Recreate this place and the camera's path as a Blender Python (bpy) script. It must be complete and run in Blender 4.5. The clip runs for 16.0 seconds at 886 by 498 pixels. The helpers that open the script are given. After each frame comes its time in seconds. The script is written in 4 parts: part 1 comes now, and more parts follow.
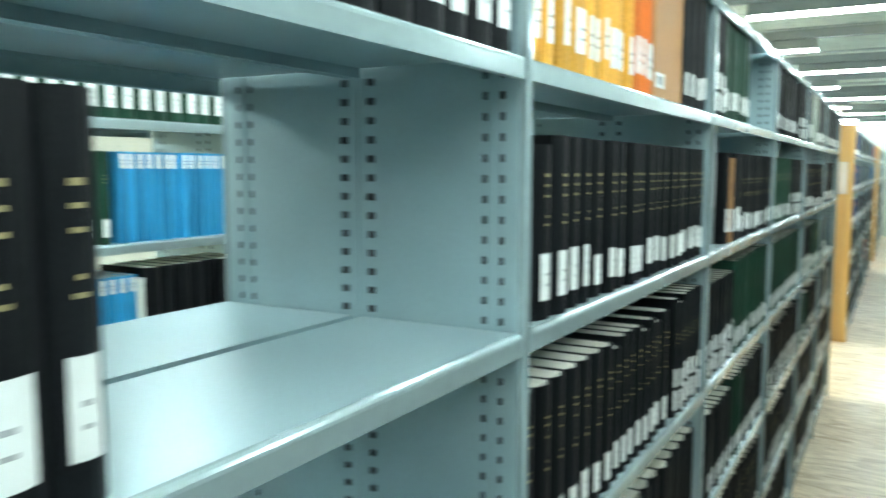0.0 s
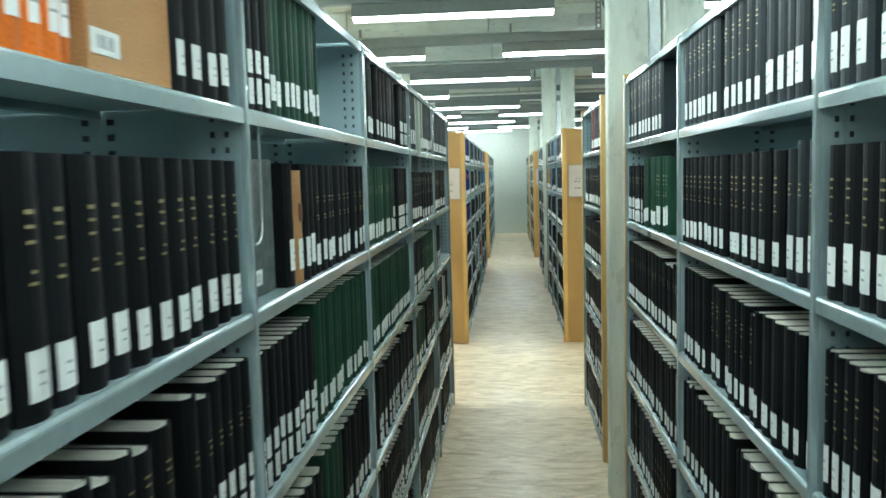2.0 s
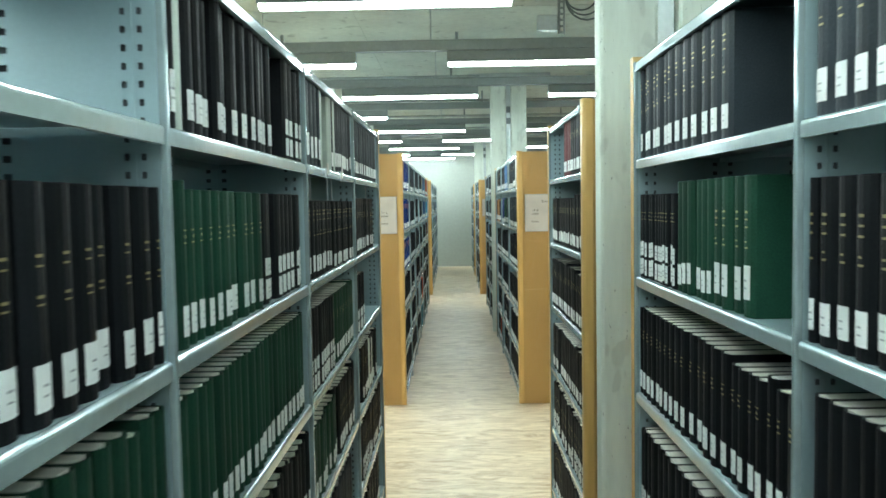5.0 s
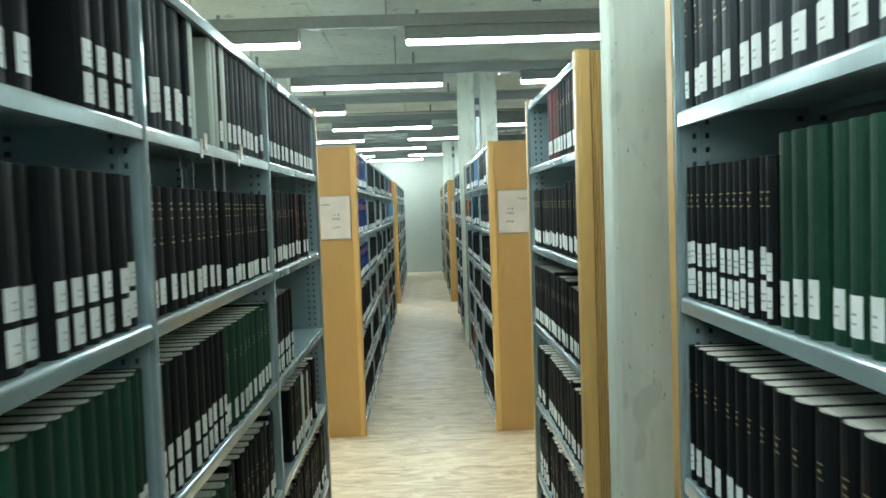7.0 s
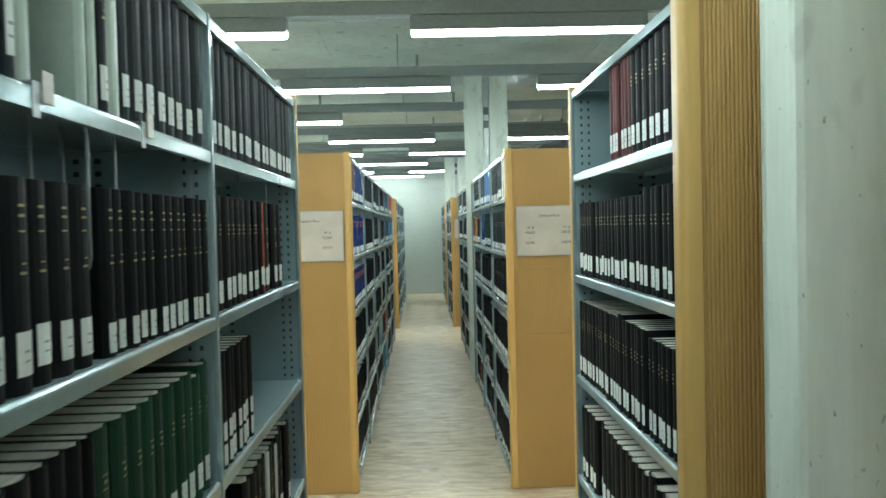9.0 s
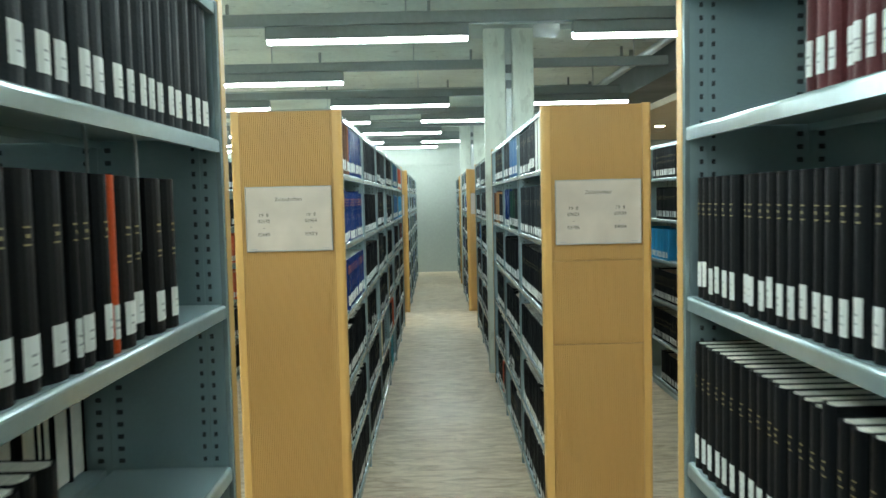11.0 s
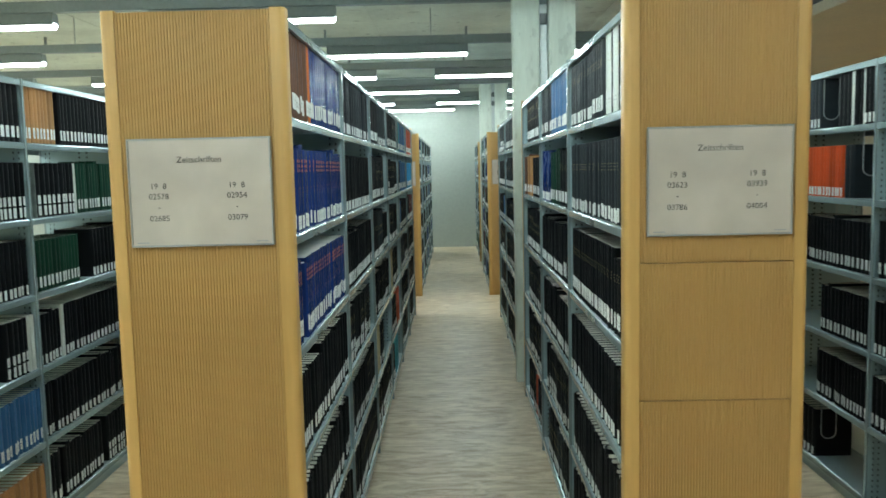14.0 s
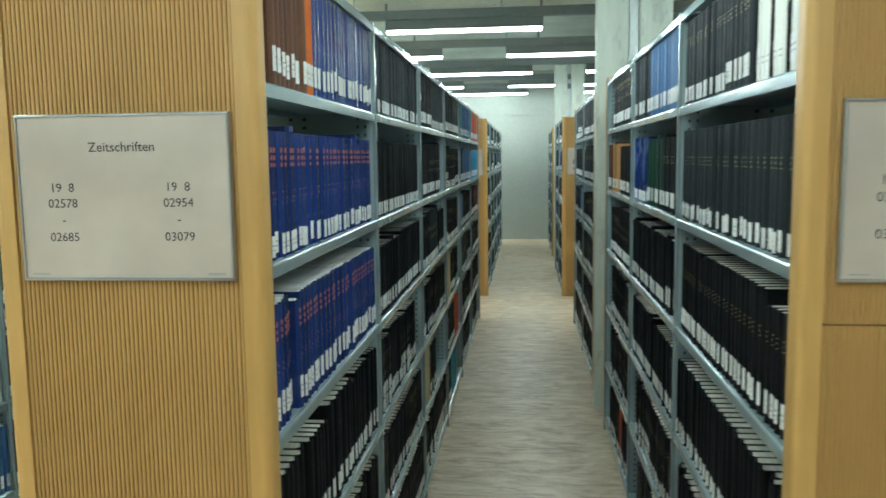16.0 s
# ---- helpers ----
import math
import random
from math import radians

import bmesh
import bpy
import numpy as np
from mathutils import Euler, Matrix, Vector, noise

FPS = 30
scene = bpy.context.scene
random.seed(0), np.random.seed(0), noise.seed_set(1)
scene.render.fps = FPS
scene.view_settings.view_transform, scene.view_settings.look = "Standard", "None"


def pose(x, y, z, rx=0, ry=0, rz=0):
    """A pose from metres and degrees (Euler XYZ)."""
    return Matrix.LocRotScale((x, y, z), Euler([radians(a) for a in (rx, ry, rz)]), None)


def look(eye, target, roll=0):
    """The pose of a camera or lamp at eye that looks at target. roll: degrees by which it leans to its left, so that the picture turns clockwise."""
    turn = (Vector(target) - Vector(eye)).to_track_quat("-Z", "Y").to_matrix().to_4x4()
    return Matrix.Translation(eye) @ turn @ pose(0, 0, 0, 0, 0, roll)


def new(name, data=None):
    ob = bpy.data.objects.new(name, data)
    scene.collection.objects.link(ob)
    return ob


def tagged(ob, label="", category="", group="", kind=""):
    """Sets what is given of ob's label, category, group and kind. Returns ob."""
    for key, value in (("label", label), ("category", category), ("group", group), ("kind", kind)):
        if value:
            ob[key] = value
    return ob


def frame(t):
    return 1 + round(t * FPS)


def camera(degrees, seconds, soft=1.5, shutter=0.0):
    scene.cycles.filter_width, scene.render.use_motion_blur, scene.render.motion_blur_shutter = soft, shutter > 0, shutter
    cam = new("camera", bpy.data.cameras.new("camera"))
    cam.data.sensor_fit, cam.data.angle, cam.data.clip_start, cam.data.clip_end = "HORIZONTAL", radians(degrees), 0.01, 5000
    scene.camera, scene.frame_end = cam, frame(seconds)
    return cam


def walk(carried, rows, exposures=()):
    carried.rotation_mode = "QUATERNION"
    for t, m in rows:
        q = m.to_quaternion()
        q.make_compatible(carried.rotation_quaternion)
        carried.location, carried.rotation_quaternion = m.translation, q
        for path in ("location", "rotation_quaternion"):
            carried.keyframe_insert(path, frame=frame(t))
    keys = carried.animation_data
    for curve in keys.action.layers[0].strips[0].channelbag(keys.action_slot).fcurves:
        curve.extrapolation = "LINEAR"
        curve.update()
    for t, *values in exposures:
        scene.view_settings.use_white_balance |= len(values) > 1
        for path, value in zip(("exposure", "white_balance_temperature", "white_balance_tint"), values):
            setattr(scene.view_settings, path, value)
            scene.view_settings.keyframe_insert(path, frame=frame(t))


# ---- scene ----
cam = camera(57.8, 16.0, 1.6, 0.5)
PATH = [
    (0, (0.384, 0.998, 1.5), (-0.602, 2.729, 1.303), 0.1),
    (0.5, (0.36, 1.149, 1.516), (-0.284, 3.029, 1.285), -0.1),
    (1, (0.328, 1.312, 1.518), (0.049, 3.281, 1.308), -1.6),
    (1.5, (0.341, 1.44, 1.514), (0.214, 3.426, 1.308), -2.6),
    (2, (0.411, 1.642, 1.515), (0.243, 3.626, 1.331), -1.5),
    (2.5, (0.445, 1.783, 1.513), (0.268, 3.766, 1.325), -1.0),
    (3, (0.435, 1.907, 1.51), (0.284, 3.894, 1.333), -0.2),
    (3.5, (0.415, 2.105, 1.514), (0.31, 4.095, 1.345), -1.2),
    (4, (0.38, 2.333, 1.52), (0.32, 4.328, 1.405), -1.0),
    (6.3, (0.408, 3.251, 1.498), (0.413, 5.247, 1.384), -0.8),
    (6.5, (0.402, 3.315, 1.493), (0.436, 5.312, 1.378), 0.2),
    (7, (0.447, 3.567, 1.48), (0.492, 5.563, 1.375), -2.0),
    (7.5, (0.47, 3.756, 1.47), (0.456, 5.753, 1.37), -0.9),
    (8, (0.446, 3.943, 1.461), (0.4, 5.94, 1.377), -0.2),
    (8.5, (0.42, 4.144, 1.467), (0.424, 6.143, 1.413), -1.2),
    (9, (0.407, 4.32, 1.471), (0.458, 6.319, 1.415), -1.4),
    (9.2, (0.411, 4.388, 1.484), (0.472, 6.384, 1.374), -1.6),
    (11.3, (0.419, 5.443, 1.503), (0.431, 7.439, 1.372), -1.3),
    (11.5, (0.405, 5.516, 1.491), (0.425, 7.51, 1.341), -1.1),
    (12, (0.437, 5.772, 1.491), (0.384, 7.765, 1.333), -0.3),
    (12.5, (0.452, 5.958, 1.491), (0.383, 7.949, 1.313), -0.5),
    (13, (0.434, 6.189, 1.477), (0.389, 8.18, 1.293), -1.3),
    (13.5, (0.417, 6.423, 1.485), (0.406, 8.416, 1.321), -2.1),
    (14, (0.439, 6.692, 1.479), (0.408, 8.682, 1.281), -1.3),
    (14.5, (0.478, 6.923, 1.491), (0.359, 8.908, 1.285), -0.8),
    (15, (0.496, 7.094, 1.478), (0.355, 9.076, 1.252), -0.4),
    (15.5, (0.494, 7.326, 1.492), (0.342, 9.31, 1.285), -0.0),
    (16, (0.454, 7.465, 1.494), (0.247, 9.441, 1.266), -0.8),
]
walk(cam, [(t, look(eye, target, roll)) for t, eye, target, roll in PATH], [(0, 0.62), (0.5, 0.40), (1, 0.20), (1.5, 0.13), (4, 0.13), (6.5, 0.08), (9, -0.06), (12.5, -0.13), (14.5, -0.26), (16, -0.24)])

# ---- world and exposure ----
world = bpy.data.worlds.new("world")
scene.world = world
world.use_nodes = True
world.node_tree.nodes["Background"].inputs[0].default_value = (0.75, 0.8, 0.78, 1)
world.node_tree.nodes["Background"].inputs[1].default_value = 0.02
scene.view_settings.exposure = 0.0
LAMP_POWER = 57.0
LAMP_COLOUR = (0.81, 1.0, 1.0)

# ---- plan (metres) ----
XL, XR = 0.02, 0.875          # shelf faces on both sides of the aisle walked
DEEP = 0.46                   # depth of a double row
NXL, NXR = -1.29, 2.12        # faces of the neighbouring rows
BAY = 1.0
LEVELS = [0.075, 0.385, 0.695, 1.005, 1.315, 1.625]
CAP = 1.878
PANEL_H = 1.892
CEIL = 2.98
LAMP_Z = 2.555
FAR = 21.95
rng = random.Random(7)


# ---- materials ----
def mat(name, colour, rough=0.6, metal=0.0, grain=40.0, grain_amount=0.08, stain=2.0, stain_amount=0.08, bump=0.05, vary=0.0, stretch=(1, 1, 1), spec=0.5, coat=0.0, rough_vary=0.1):
    m = bpy.data.materials.new(name)
    m.use_nodes = True
    nt = m.node_tree
    b = nt.nodes["Principled BSDF"]
    b.inputs["Roughness"].default_value = rough
    b.inputs["Metallic"].default_value = metal
    b.inputs["Specular IOR Level"].default_value = spec
    b.inputs["Coat Weight"].default_value = coat
    co = nt.nodes.new("ShaderNodeTexCoord")
    mp = nt.nodes.new("ShaderNodeMapping")
    mp.inputs["Scale"].default_value = stretch
    nt.links.new(co.outputs["Object"], mp.inputs[0])
    n1 = nt.nodes.new("ShaderNodeTexNoise")
    n1.inputs["Scale"].default_value = grain
    n1.inputs["Detail"].default_value = 4
    n2 = nt.nodes.new("ShaderNodeTexNoise")
    n2.inputs["Scale"].default_value = stain
    n2.inputs["Detail"].default_value = 5
    for n in (n1, n2):
        nt.links.new(mp.outputs[0], n.inputs["Vector"])

    def scaled(src, amount):
        r = nt.nodes.new("ShaderNodeMapRange")
        r.inputs["From Min"].default_value, r.inputs["From Max"].default_value = 0.25, 0.75
        r.inputs["To Min"].default_value, r.inputs["To Max"].default_value = 1 - amount, 1 + amount
        nt.links.new(src, r.inputs["Value"])
        return r.outputs[0]

    def times(a, c):
        k = nt.nodes.new("ShaderNodeMath")
        k.operation = "MULTIPLY"
        nt.links.new(a, k.inputs[0])
        nt.links.new(c, k.inputs[1])
        return k.outputs[0]
    f = times(scaled(n1.outputs["Fac"], grain_amount), scaled(n2.outputs["Fac"], stain_amount))
    if vary:
        oi = nt.nodes.new("ShaderNodeObjectInfo")
        geo = nt.nodes.new("ShaderNodeNewGeometry")
        ad = nt.nodes.new("ShaderNodeMath")
        ad.operation = "ADD"
        nt.links.new(oi.outputs["Random"], ad.inputs[0])
        nt.links.new(geo.outputs["Random Per Island"], ad.inputs[1])
        fr = nt.nodes.new("ShaderNodeMath")
        fr.operation = "FRACT"
        nt.links.new(ad.outputs[0], fr.inputs[0])
        r = nt.nodes.new("ShaderNodeMapRange")
        r.inputs["To Min"].default_value, r.inputs["To Max"].default_value = 1 - vary, 1 + vary
        nt.links.new(fr.outputs[0], r.inputs["Value"])
        f = times(f, r.outputs[0])
    mx = nt.nodes.new("ShaderNodeVectorMath")
    mx.operation = "SCALE"
    mx.inputs[0].default_value = colour
    nt.links.new(f, mx.inputs["Scale"])
    nt.links.new(mx.outputs[0], b.inputs["Base Color"])
    if rough_vary:
        rr = nt.nodes.new("ShaderNodeMapRange")
        rr.inputs["From Min"].default_value, rr.inputs["From Max"].default_value = 0.3, 0.7
        rr.inputs["To Min"].default_value, rr.inputs["To Max"].default_value = max(0.05, rough - rough_vary), min(1, rough + rough_vary)
        nt.links.new(n2.outputs["Fac"], rr.inputs["Value"])
        nt.links.new(rr.outputs[0], b.inputs["Roughness"])
    if bump:
        bp = nt.nodes.new("ShaderNodeBump")
        bp.inputs["Strength"].default_value = bump
        bp.inputs["Distance"].default_value = 0.002
        nt.links.new(n1.outputs["Fac"], bp.inputs["Height"])
        nt.links.new(bp.outputs[0], b.inputs["Normal"])
    return m


def glow(name, colour, power):
    m = bpy.data.materials.new(name)
    m.use_nodes = True
    b = m.node_tree.nodes["Principled BSDF"]
    b.inputs["Base Color"].default_value = (0.8, 0.8, 0.8, 1)
    b.inputs["Emission Color"].default_value = (*colour, 1)
    b.inputs["Emission Strength"].default_value = power
    return m


def floor_material():
    """Pale beige linoleum with brown streaks that run across the aisle."""
    m = mat("streaked_linoleum", (0.675, 0.55, 0.40), rough=0.40, grain=60, grain_amount=0.05, stain=0.8, stain_amount=0.06, bump=0.03)
    nt = m.node_tree
    b = nt.nodes["Principled BSDF"]
    base = b.inputs["Base Color"].links[0].from_socket
    co = nt.nodes.new("ShaderNodeTexCoord")
    mp = nt.nodes.new("ShaderNodeMapping")
    mp.inputs["Scale"].default_value = (4.2, 15.0, 1)
    mp.inputs["Rotation"].default_value = (0, 0, radians(4))
    nt.links.new(co.outputs["Object"], mp.inputs[0])
    n = nt.nodes.new("ShaderNodeTexNoise")
    n.inputs["Scale"].default_value, n.inputs["Detail"].default_value, n.inputs["Roughness"].default_value = 1.0, 5, 0.62
    n.inputs["Distortion"].default_value = 1.4
    nt.links.new(mp.outputs[0], n.inputs["Vector"])
    ramp = nt.nodes.new("ShaderNodeValToRGB")
    ramp.color_ramp.elements[0].position, ramp.color_ramp.elements[0].color = 0.32, (0.60, 0.51, 0.42, 1)
    ramp.color_ramp.elements[1].position, ramp.color_ramp.elements[1].color = 0.62, (1.08, 1.09, 1.08, 1)
    nt.links.new(n.outputs["Fac"], ramp.inputs[0])
    mul = nt.nodes.new("ShaderNodeVectorMath")
    mul.operation = "MULTIPLY"
    nt.links.new(base, mul.inputs[0])
    nt.links.new(ramp.outputs[0], mul.inputs[1])
    nt.links.new(mul.outputs[0], b.inputs["Base Color"])
    return m


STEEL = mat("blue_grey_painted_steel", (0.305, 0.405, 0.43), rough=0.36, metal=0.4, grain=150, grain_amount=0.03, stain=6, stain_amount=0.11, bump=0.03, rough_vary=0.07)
# lips and posts: a little lighter and glossier than STEEL
EDGE = mat("lighter_glossy_steel_edge", (0.37, 0.46, 0.475), rough=0.16, metal=0.4, grain=60, grain_amount=0.05, stain=4, stain_amount=0.08, bump=0.02, rough_vary=0.05)
# dark colour standing for the shade inside the side-panel holes
SLOT_SHADE = mat("painted_slot_shade", (0.06, 0.07, 0.075), rough=0.7)
WOOD = mat("oiled_beech", (0.56, 0.335, 0.108), rough=0.45, grain=14, grain_amount=0.05, stain=1.5, stain_amount=0.08, stretch=(9, 9, 0.6), bump=0.03)
RIB = mat("ribbed_beech_veneer", (0.495, 0.295, 0.099), rough=0.5, grain=14, grain_amount=0.02, stain=1.2, stain_amount=0.06, stretch=(5, 5, 0.6), bump=0.0)
CONCRETE = mat("fair_faced_concrete", (0.58, 0.62, 0.55), rough=0.85, grain=22, grain_amount=0.08, stain=1.3, stain_amount=0.22, bump=0.25)
COLUMN = mat("pale_column_concrete", (0.62, 0.67, 0.59), rough=0.8, grain=26, grain_amount=0.05, stain=2.2, stain_amount=0.17, stretch=(3.0, 3.0, 0.45), bump=0.25)
WALL = mat("painted_concrete_wall", (0.37, 0.395, 0.355), rough=0.85, grain=18, grain_amount=0.05, stain=0.7, stain_amount=0.10, bump=0.15)
BEIGE = mat("beige_plaster", (0.72, 0.65, 0.50), rough=0.85, stain_amount=0.05)
DARK = mat("dark_grey_metal", (0.10, 0.115, 0.115), rough=0.5, metal=0.2)
RAIL = mat("grey_trunking_metal", (0.20, 0.225, 0.22), rough=0.5, metal=0.2)
PIPE = mat("galvanised_pipe", (0.42, 0.46, 0.45), rough=0.4, metal=0.5)
LINO = floor_material()


def pits(m, scale, level, dark):
    """Sparse dark pits and scratches of their own shape on a concrete material."""
    nt = m.node_tree
    b = nt.nodes["Principled BSDF"]
    base = b.inputs["Base Color"].links[0].from_socket
    co = nt.nodes.new("ShaderNodeTexCoord")
    mp = nt.nodes.new("ShaderNodeMapping")
    mp.inputs["Scale"].default_value = (1.6, 1.6, 0.7)
    mp.inputs["Rotation"].default_value = (0.3, 0.5, 0.2)
    nt.links.new(co.outputs["Object"], mp.inputs[0])
    n = nt.nodes.new("ShaderNodeTexNoise")
    n.inputs["Scale"].default_value, n.inputs["Detail"].default_value = scale, 2
    nt.links.new(mp.outputs[0], n.inputs["Vector"])
    ramp = nt.nodes.new("ShaderNodeValToRGB")
    ramp.color_ramp.elements[0].position, ramp.color_ramp.elements[0].color = level, (1, 1, 1, 1)
    ramp.color_ramp.elements[1].position, ramp.color_ramp.elements[1].color = level + 0.04, (dark, dark, dark, 1)
    nt.links.new(n.outputs["Fac"], ramp.inputs[0])
    mul = nt.nodes.new("ShaderNodeVectorMath")
    mul.operation = "MULTIPLY"
    nt.links.new(base, mul.inputs[0])
    nt.links.new(ramp.outputs[0], mul.inputs[1])
    nt.links.new(mul.outputs[0], b.inputs["Base Color"])


pits(COLUMN, 70.0, 0.71, 0.45)
pits(COLUMN, 9.0, 0.62, 0.86)
pits(WALL, 6.0, 0.74, 0.6)
pits(CONCRETE, 5.0, 0.66, 0.72)
TUBE = glow("lit_fluorescent_diffuser", LAMP_COLOUR, LAMP_POWER)
SPOT = glow("lit_downlight", (1.0, 0.85, 0.6), 80.0)
WHITE_PAPER = mat("white_page_edges", (0.80, 0.81, 0.79), rough=0.8, grain=300, grain_amount=0.08, stain=8, stain_amount=0.06, bump=0.05, vary=0.06, stretch=(1, 0.05, 0.05))
PAPER = mat("page_edges", (0.80, 0.77, 0.68), rough=0.9, grain=300, grain_amount=0.2, stain=8, stain_amount=0.12, bump=0.1, vary=0.12, stretch=(1, 0.05, 0.05))
LABEL = mat("white_paper_label", (0.78, 0.80, 0.78), rough=0.6, grain=60, grain_amount=0.04, stain=20, stain_amount=0.05, bump=0.0, vary=0.06)
PRINT = mat("grey_print", (0.36, 0.37, 0.38), rough=0.7, bump=0.0)
GOLD = mat("gold_stamping", (0.36, 0.30, 0.14), rough=0.5, metal=0.2, bump=0.0)
REDFOIL = mat("red_stamping", (0.35, 0.09, 0.05), rough=0.5, bump=0.0)
SIGN = mat("sign_paper", (0.53, 0.47, 0.41), rough=0.35, grain=9, grain_amount=0.06, stain=5, stain_amount=0.11, bump=0.0)
SIGNFRAME = mat("aluminium_sign_frame", (0.40, 0.42, 0.42), rough=0.35, metal=0.7)
INK = mat("black_ink", (0.03, 0.03, 0.03), rough=0.6, bump=0.0)
WIRE = mat("grey_wire", (0.38, 0.40, 0.41), rough=0.35, metal=0.6)


def cloth(name, colour, rough=0.55, vary=0.25, spec=0.18):
    return mat(name, colour, rough=rough, grain=320, grain_amount=0.22, stain=9, stain_amount=0.16, bump=0.25, vary=vary, spec=spec)


CLOTH = {
    "k": cloth("black_buckram", (0.0068, 0.0078, 0.0092), spec=0.13),
    "d": cloth("charcoal_buckram", (0.021, 0.027, 0.032)),
    "g": cloth("dark_green_buckram", (0.010, 0.045, 0.027)),
    "b": cloth("royal_blue_buckram", (0.014, 0.036, 0.155), rough=0.26, spec=0.5),
    "c": cloth("bright_blue_cover", (0.03, 0.27, 0.52), rough=0.45),
    "s": cloth("steel_blue_cover", (0.05, 0.14, 0.30), rough=0.45),
    "n": cloth("brown_buckram", (0.12, 0.055, 0.032)),
    "t": cloth("tan_card_cover", (0.44, 0.225, 0.095)),
    "o": cloth("orange_cover", (0.75, 0.17, 0.02)),
    "y": cloth("yellow_orange_cover", (0.72, 0.36, 0.06)),
    "f": cloth("orange_red_cover", (0.58, 0.08, 0.02)),
    "r": cloth("brick_red_cover", (0.48, 0.09, 0.04)),
    "v": mat("white_card_cover", (0.70, 0.73, 0.68), rough=0.4, grain=90, grain_amount=0.04, stain=6, stain_amount=0.08, bump=0.02, vary=0.08),
    "w": mat("pale_green_card_cover", (0.42, 0.48, 0.42), rough=0.35, grain=90, grain_amount=0.05, stain=6, stain_amount=0.10, bump=0.03, vary=0.2),
    "e": mat("grey_green_marbled_board", (0.10, 0.12, 0.112), rough=0.5, grain=38, grain_amount=0.55, stain=9, stain_amount=0.30, bump=0.05, spec=0.3),
    "m": cloth("maroon_buckram", (0.10, 0.025, 0.028)),
    "l": cloth("cream_cover", (0.55, 0.45, 0.26)),
    "p": cloth("teal_cover", (0.05, 0.26, 0.33)),
}
CNAME = {"k": "black buckram", "d": "charcoal buckram", "g": "dark green buckram", "b": "royal blue buckram", "c": "bright blue paper", "s": "steel blue cloth",
         "n": "brown cloth", "t": "tan card", "o": "orange paper", "y": "yellow-orange paper", "r": "brick red cloth", "w": "pale green-white card", "v": "white card", "e": "grey-green marbled board",
         "m": "maroon cloth", "f": "orange-red cloth", "l": "cream card", "p": "teal paper"}


# ---- mesh helpers ----
def box(bm, x0, x1, y0, y1, z0, z1, mi=0):
    v = [bm.verts.new((x, y, z)) for z in (z0, z1) for y in (y0, y1) for x in (x0, x1)]
    for f in ((0, 2, 3, 1), (4, 5, 7, 6), (0, 1, 5, 4), (2, 6, 7, 3), (0, 4, 6, 2), (1, 3, 7, 5)):
        bm.faces.new([v[i] for i in f]).material_index = mi
    return v


def bbox(bm, x0, x1, y0, y1, z0, z1, r=0.003, seg=2):
    v = box(bm, x0, x1, y0, y1, z0, z1)
    es = list({e for q in v for e in q.link_edges})
    bmesh.ops.bevel(bm, geom=es, offset=r, segments=seg, affect="EDGES", profile=0.6)


def prism(bm, pts, axis, a, b, mi=0):
    """Closes the polygon pts, given in the two other axes, from a to b along axis."""
    def at(p, q):
        return (q, p[0], p[1]) if axis == "x" else (p[0], q, p[1]) if axis == "y" else (p[0], p[1], q)
    lo = [bm.verts.new(at(p, a)) for p in pts]
    hi = [bm.verts.new(at(p, b)) for p in pts]
    n = len(pts)
    for i in range(n):
        bm.faces.new((lo[i], lo[(i + 1) % n], hi[(i + 1) % n], hi[i])).material_index = mi
    bm.faces.new(lo[::-1]).material_index = mi
    bm.faces.new(hi).material_index = mi


def tube(bm, pts, r, seg=8):
    """A round bar along the points."""
    rings = []
    for i, p in enumerate(pts):
        p = Vector(p)
        d = (Vector(pts[min(i + 1, len(pts) - 1)]) - Vector(pts[max(i - 1, 0)])).normalized()
        u = d.orthogonal().normalized() if i == 0 else (u - d * u.dot(d)).normalized()
        w = d.cross(u)
        rings.append([bm.verts.new(p + r * (math.cos(6.2832 * k / seg) * u + math.sin(6.2832 * k / seg) * w)) for k in range(seg)])
    for a, b in zip(rings, rings[1:]):
        for k in range(seg):
            bm.faces.new((a[k], a[(k + 1) % seg], b[(k + 1) % seg], b[k])).smooth = True
    bm.faces.new(rings[0][::-1])
    bm.faces.new(rings[-1])


def mesh(name, bm, *materials):
    bmesh.ops.recalc_face_normals(bm, faces=bm.faces)
    me = bpy.data.meshes.new(name)
    bm.to_mesh(me)
    bm.free()
    for m in materials:
        me.materials.append(m)
    return me


def part(name, bm, material, parent, label=""):
    me = bm if isinstance(bm, bpy.types.Mesh) else mesh(name, bm, *(material if isinstance(material, tuple) else (material,)))
    ob = new(name, me)
    ob.parent = parent
    return tagged(ob, label)


def setting(name, bm, material, label=""):
    return tagged(new(name, mesh(name, bm, material)), label, kind="structure")


def empty(name, m, label, category, group=""):
    ob = new(name)
    ob.matrix_basis = m
    ob.empty_display_size = 0.1
    return tagged(ob, label, category, group)


# ---- large structure ----
bm = bmesh.new()
box(bm, -9.0, 7.5, -4.0, FAR, -0.12, 0)
setting("floor", bm, LINO, "pale beige linoleum floor with brown streaks")
bm = bmesh.new()
box(bm, -9.0, 2.75, -4.0, FAR, CEIL, CEIL + 0.2)
for k in range(7):
    y = 1.55 + k * 3.66
    box(bm, -9.0, 2.75, y - 0.004, y + 0.004, CEIL - 0.006, CEIL - 0.0005)
for x in (-3.1, -0.35, 1.95):
    box(bm, x - 0.004, x + 0.004, -4.0, FAR, CEIL - 0.006, CEIL - 0.0005)
setting("ceiling", bm, CONCRETE, "fair-faced concrete ceiling with board joints")
bm = bmesh.new()
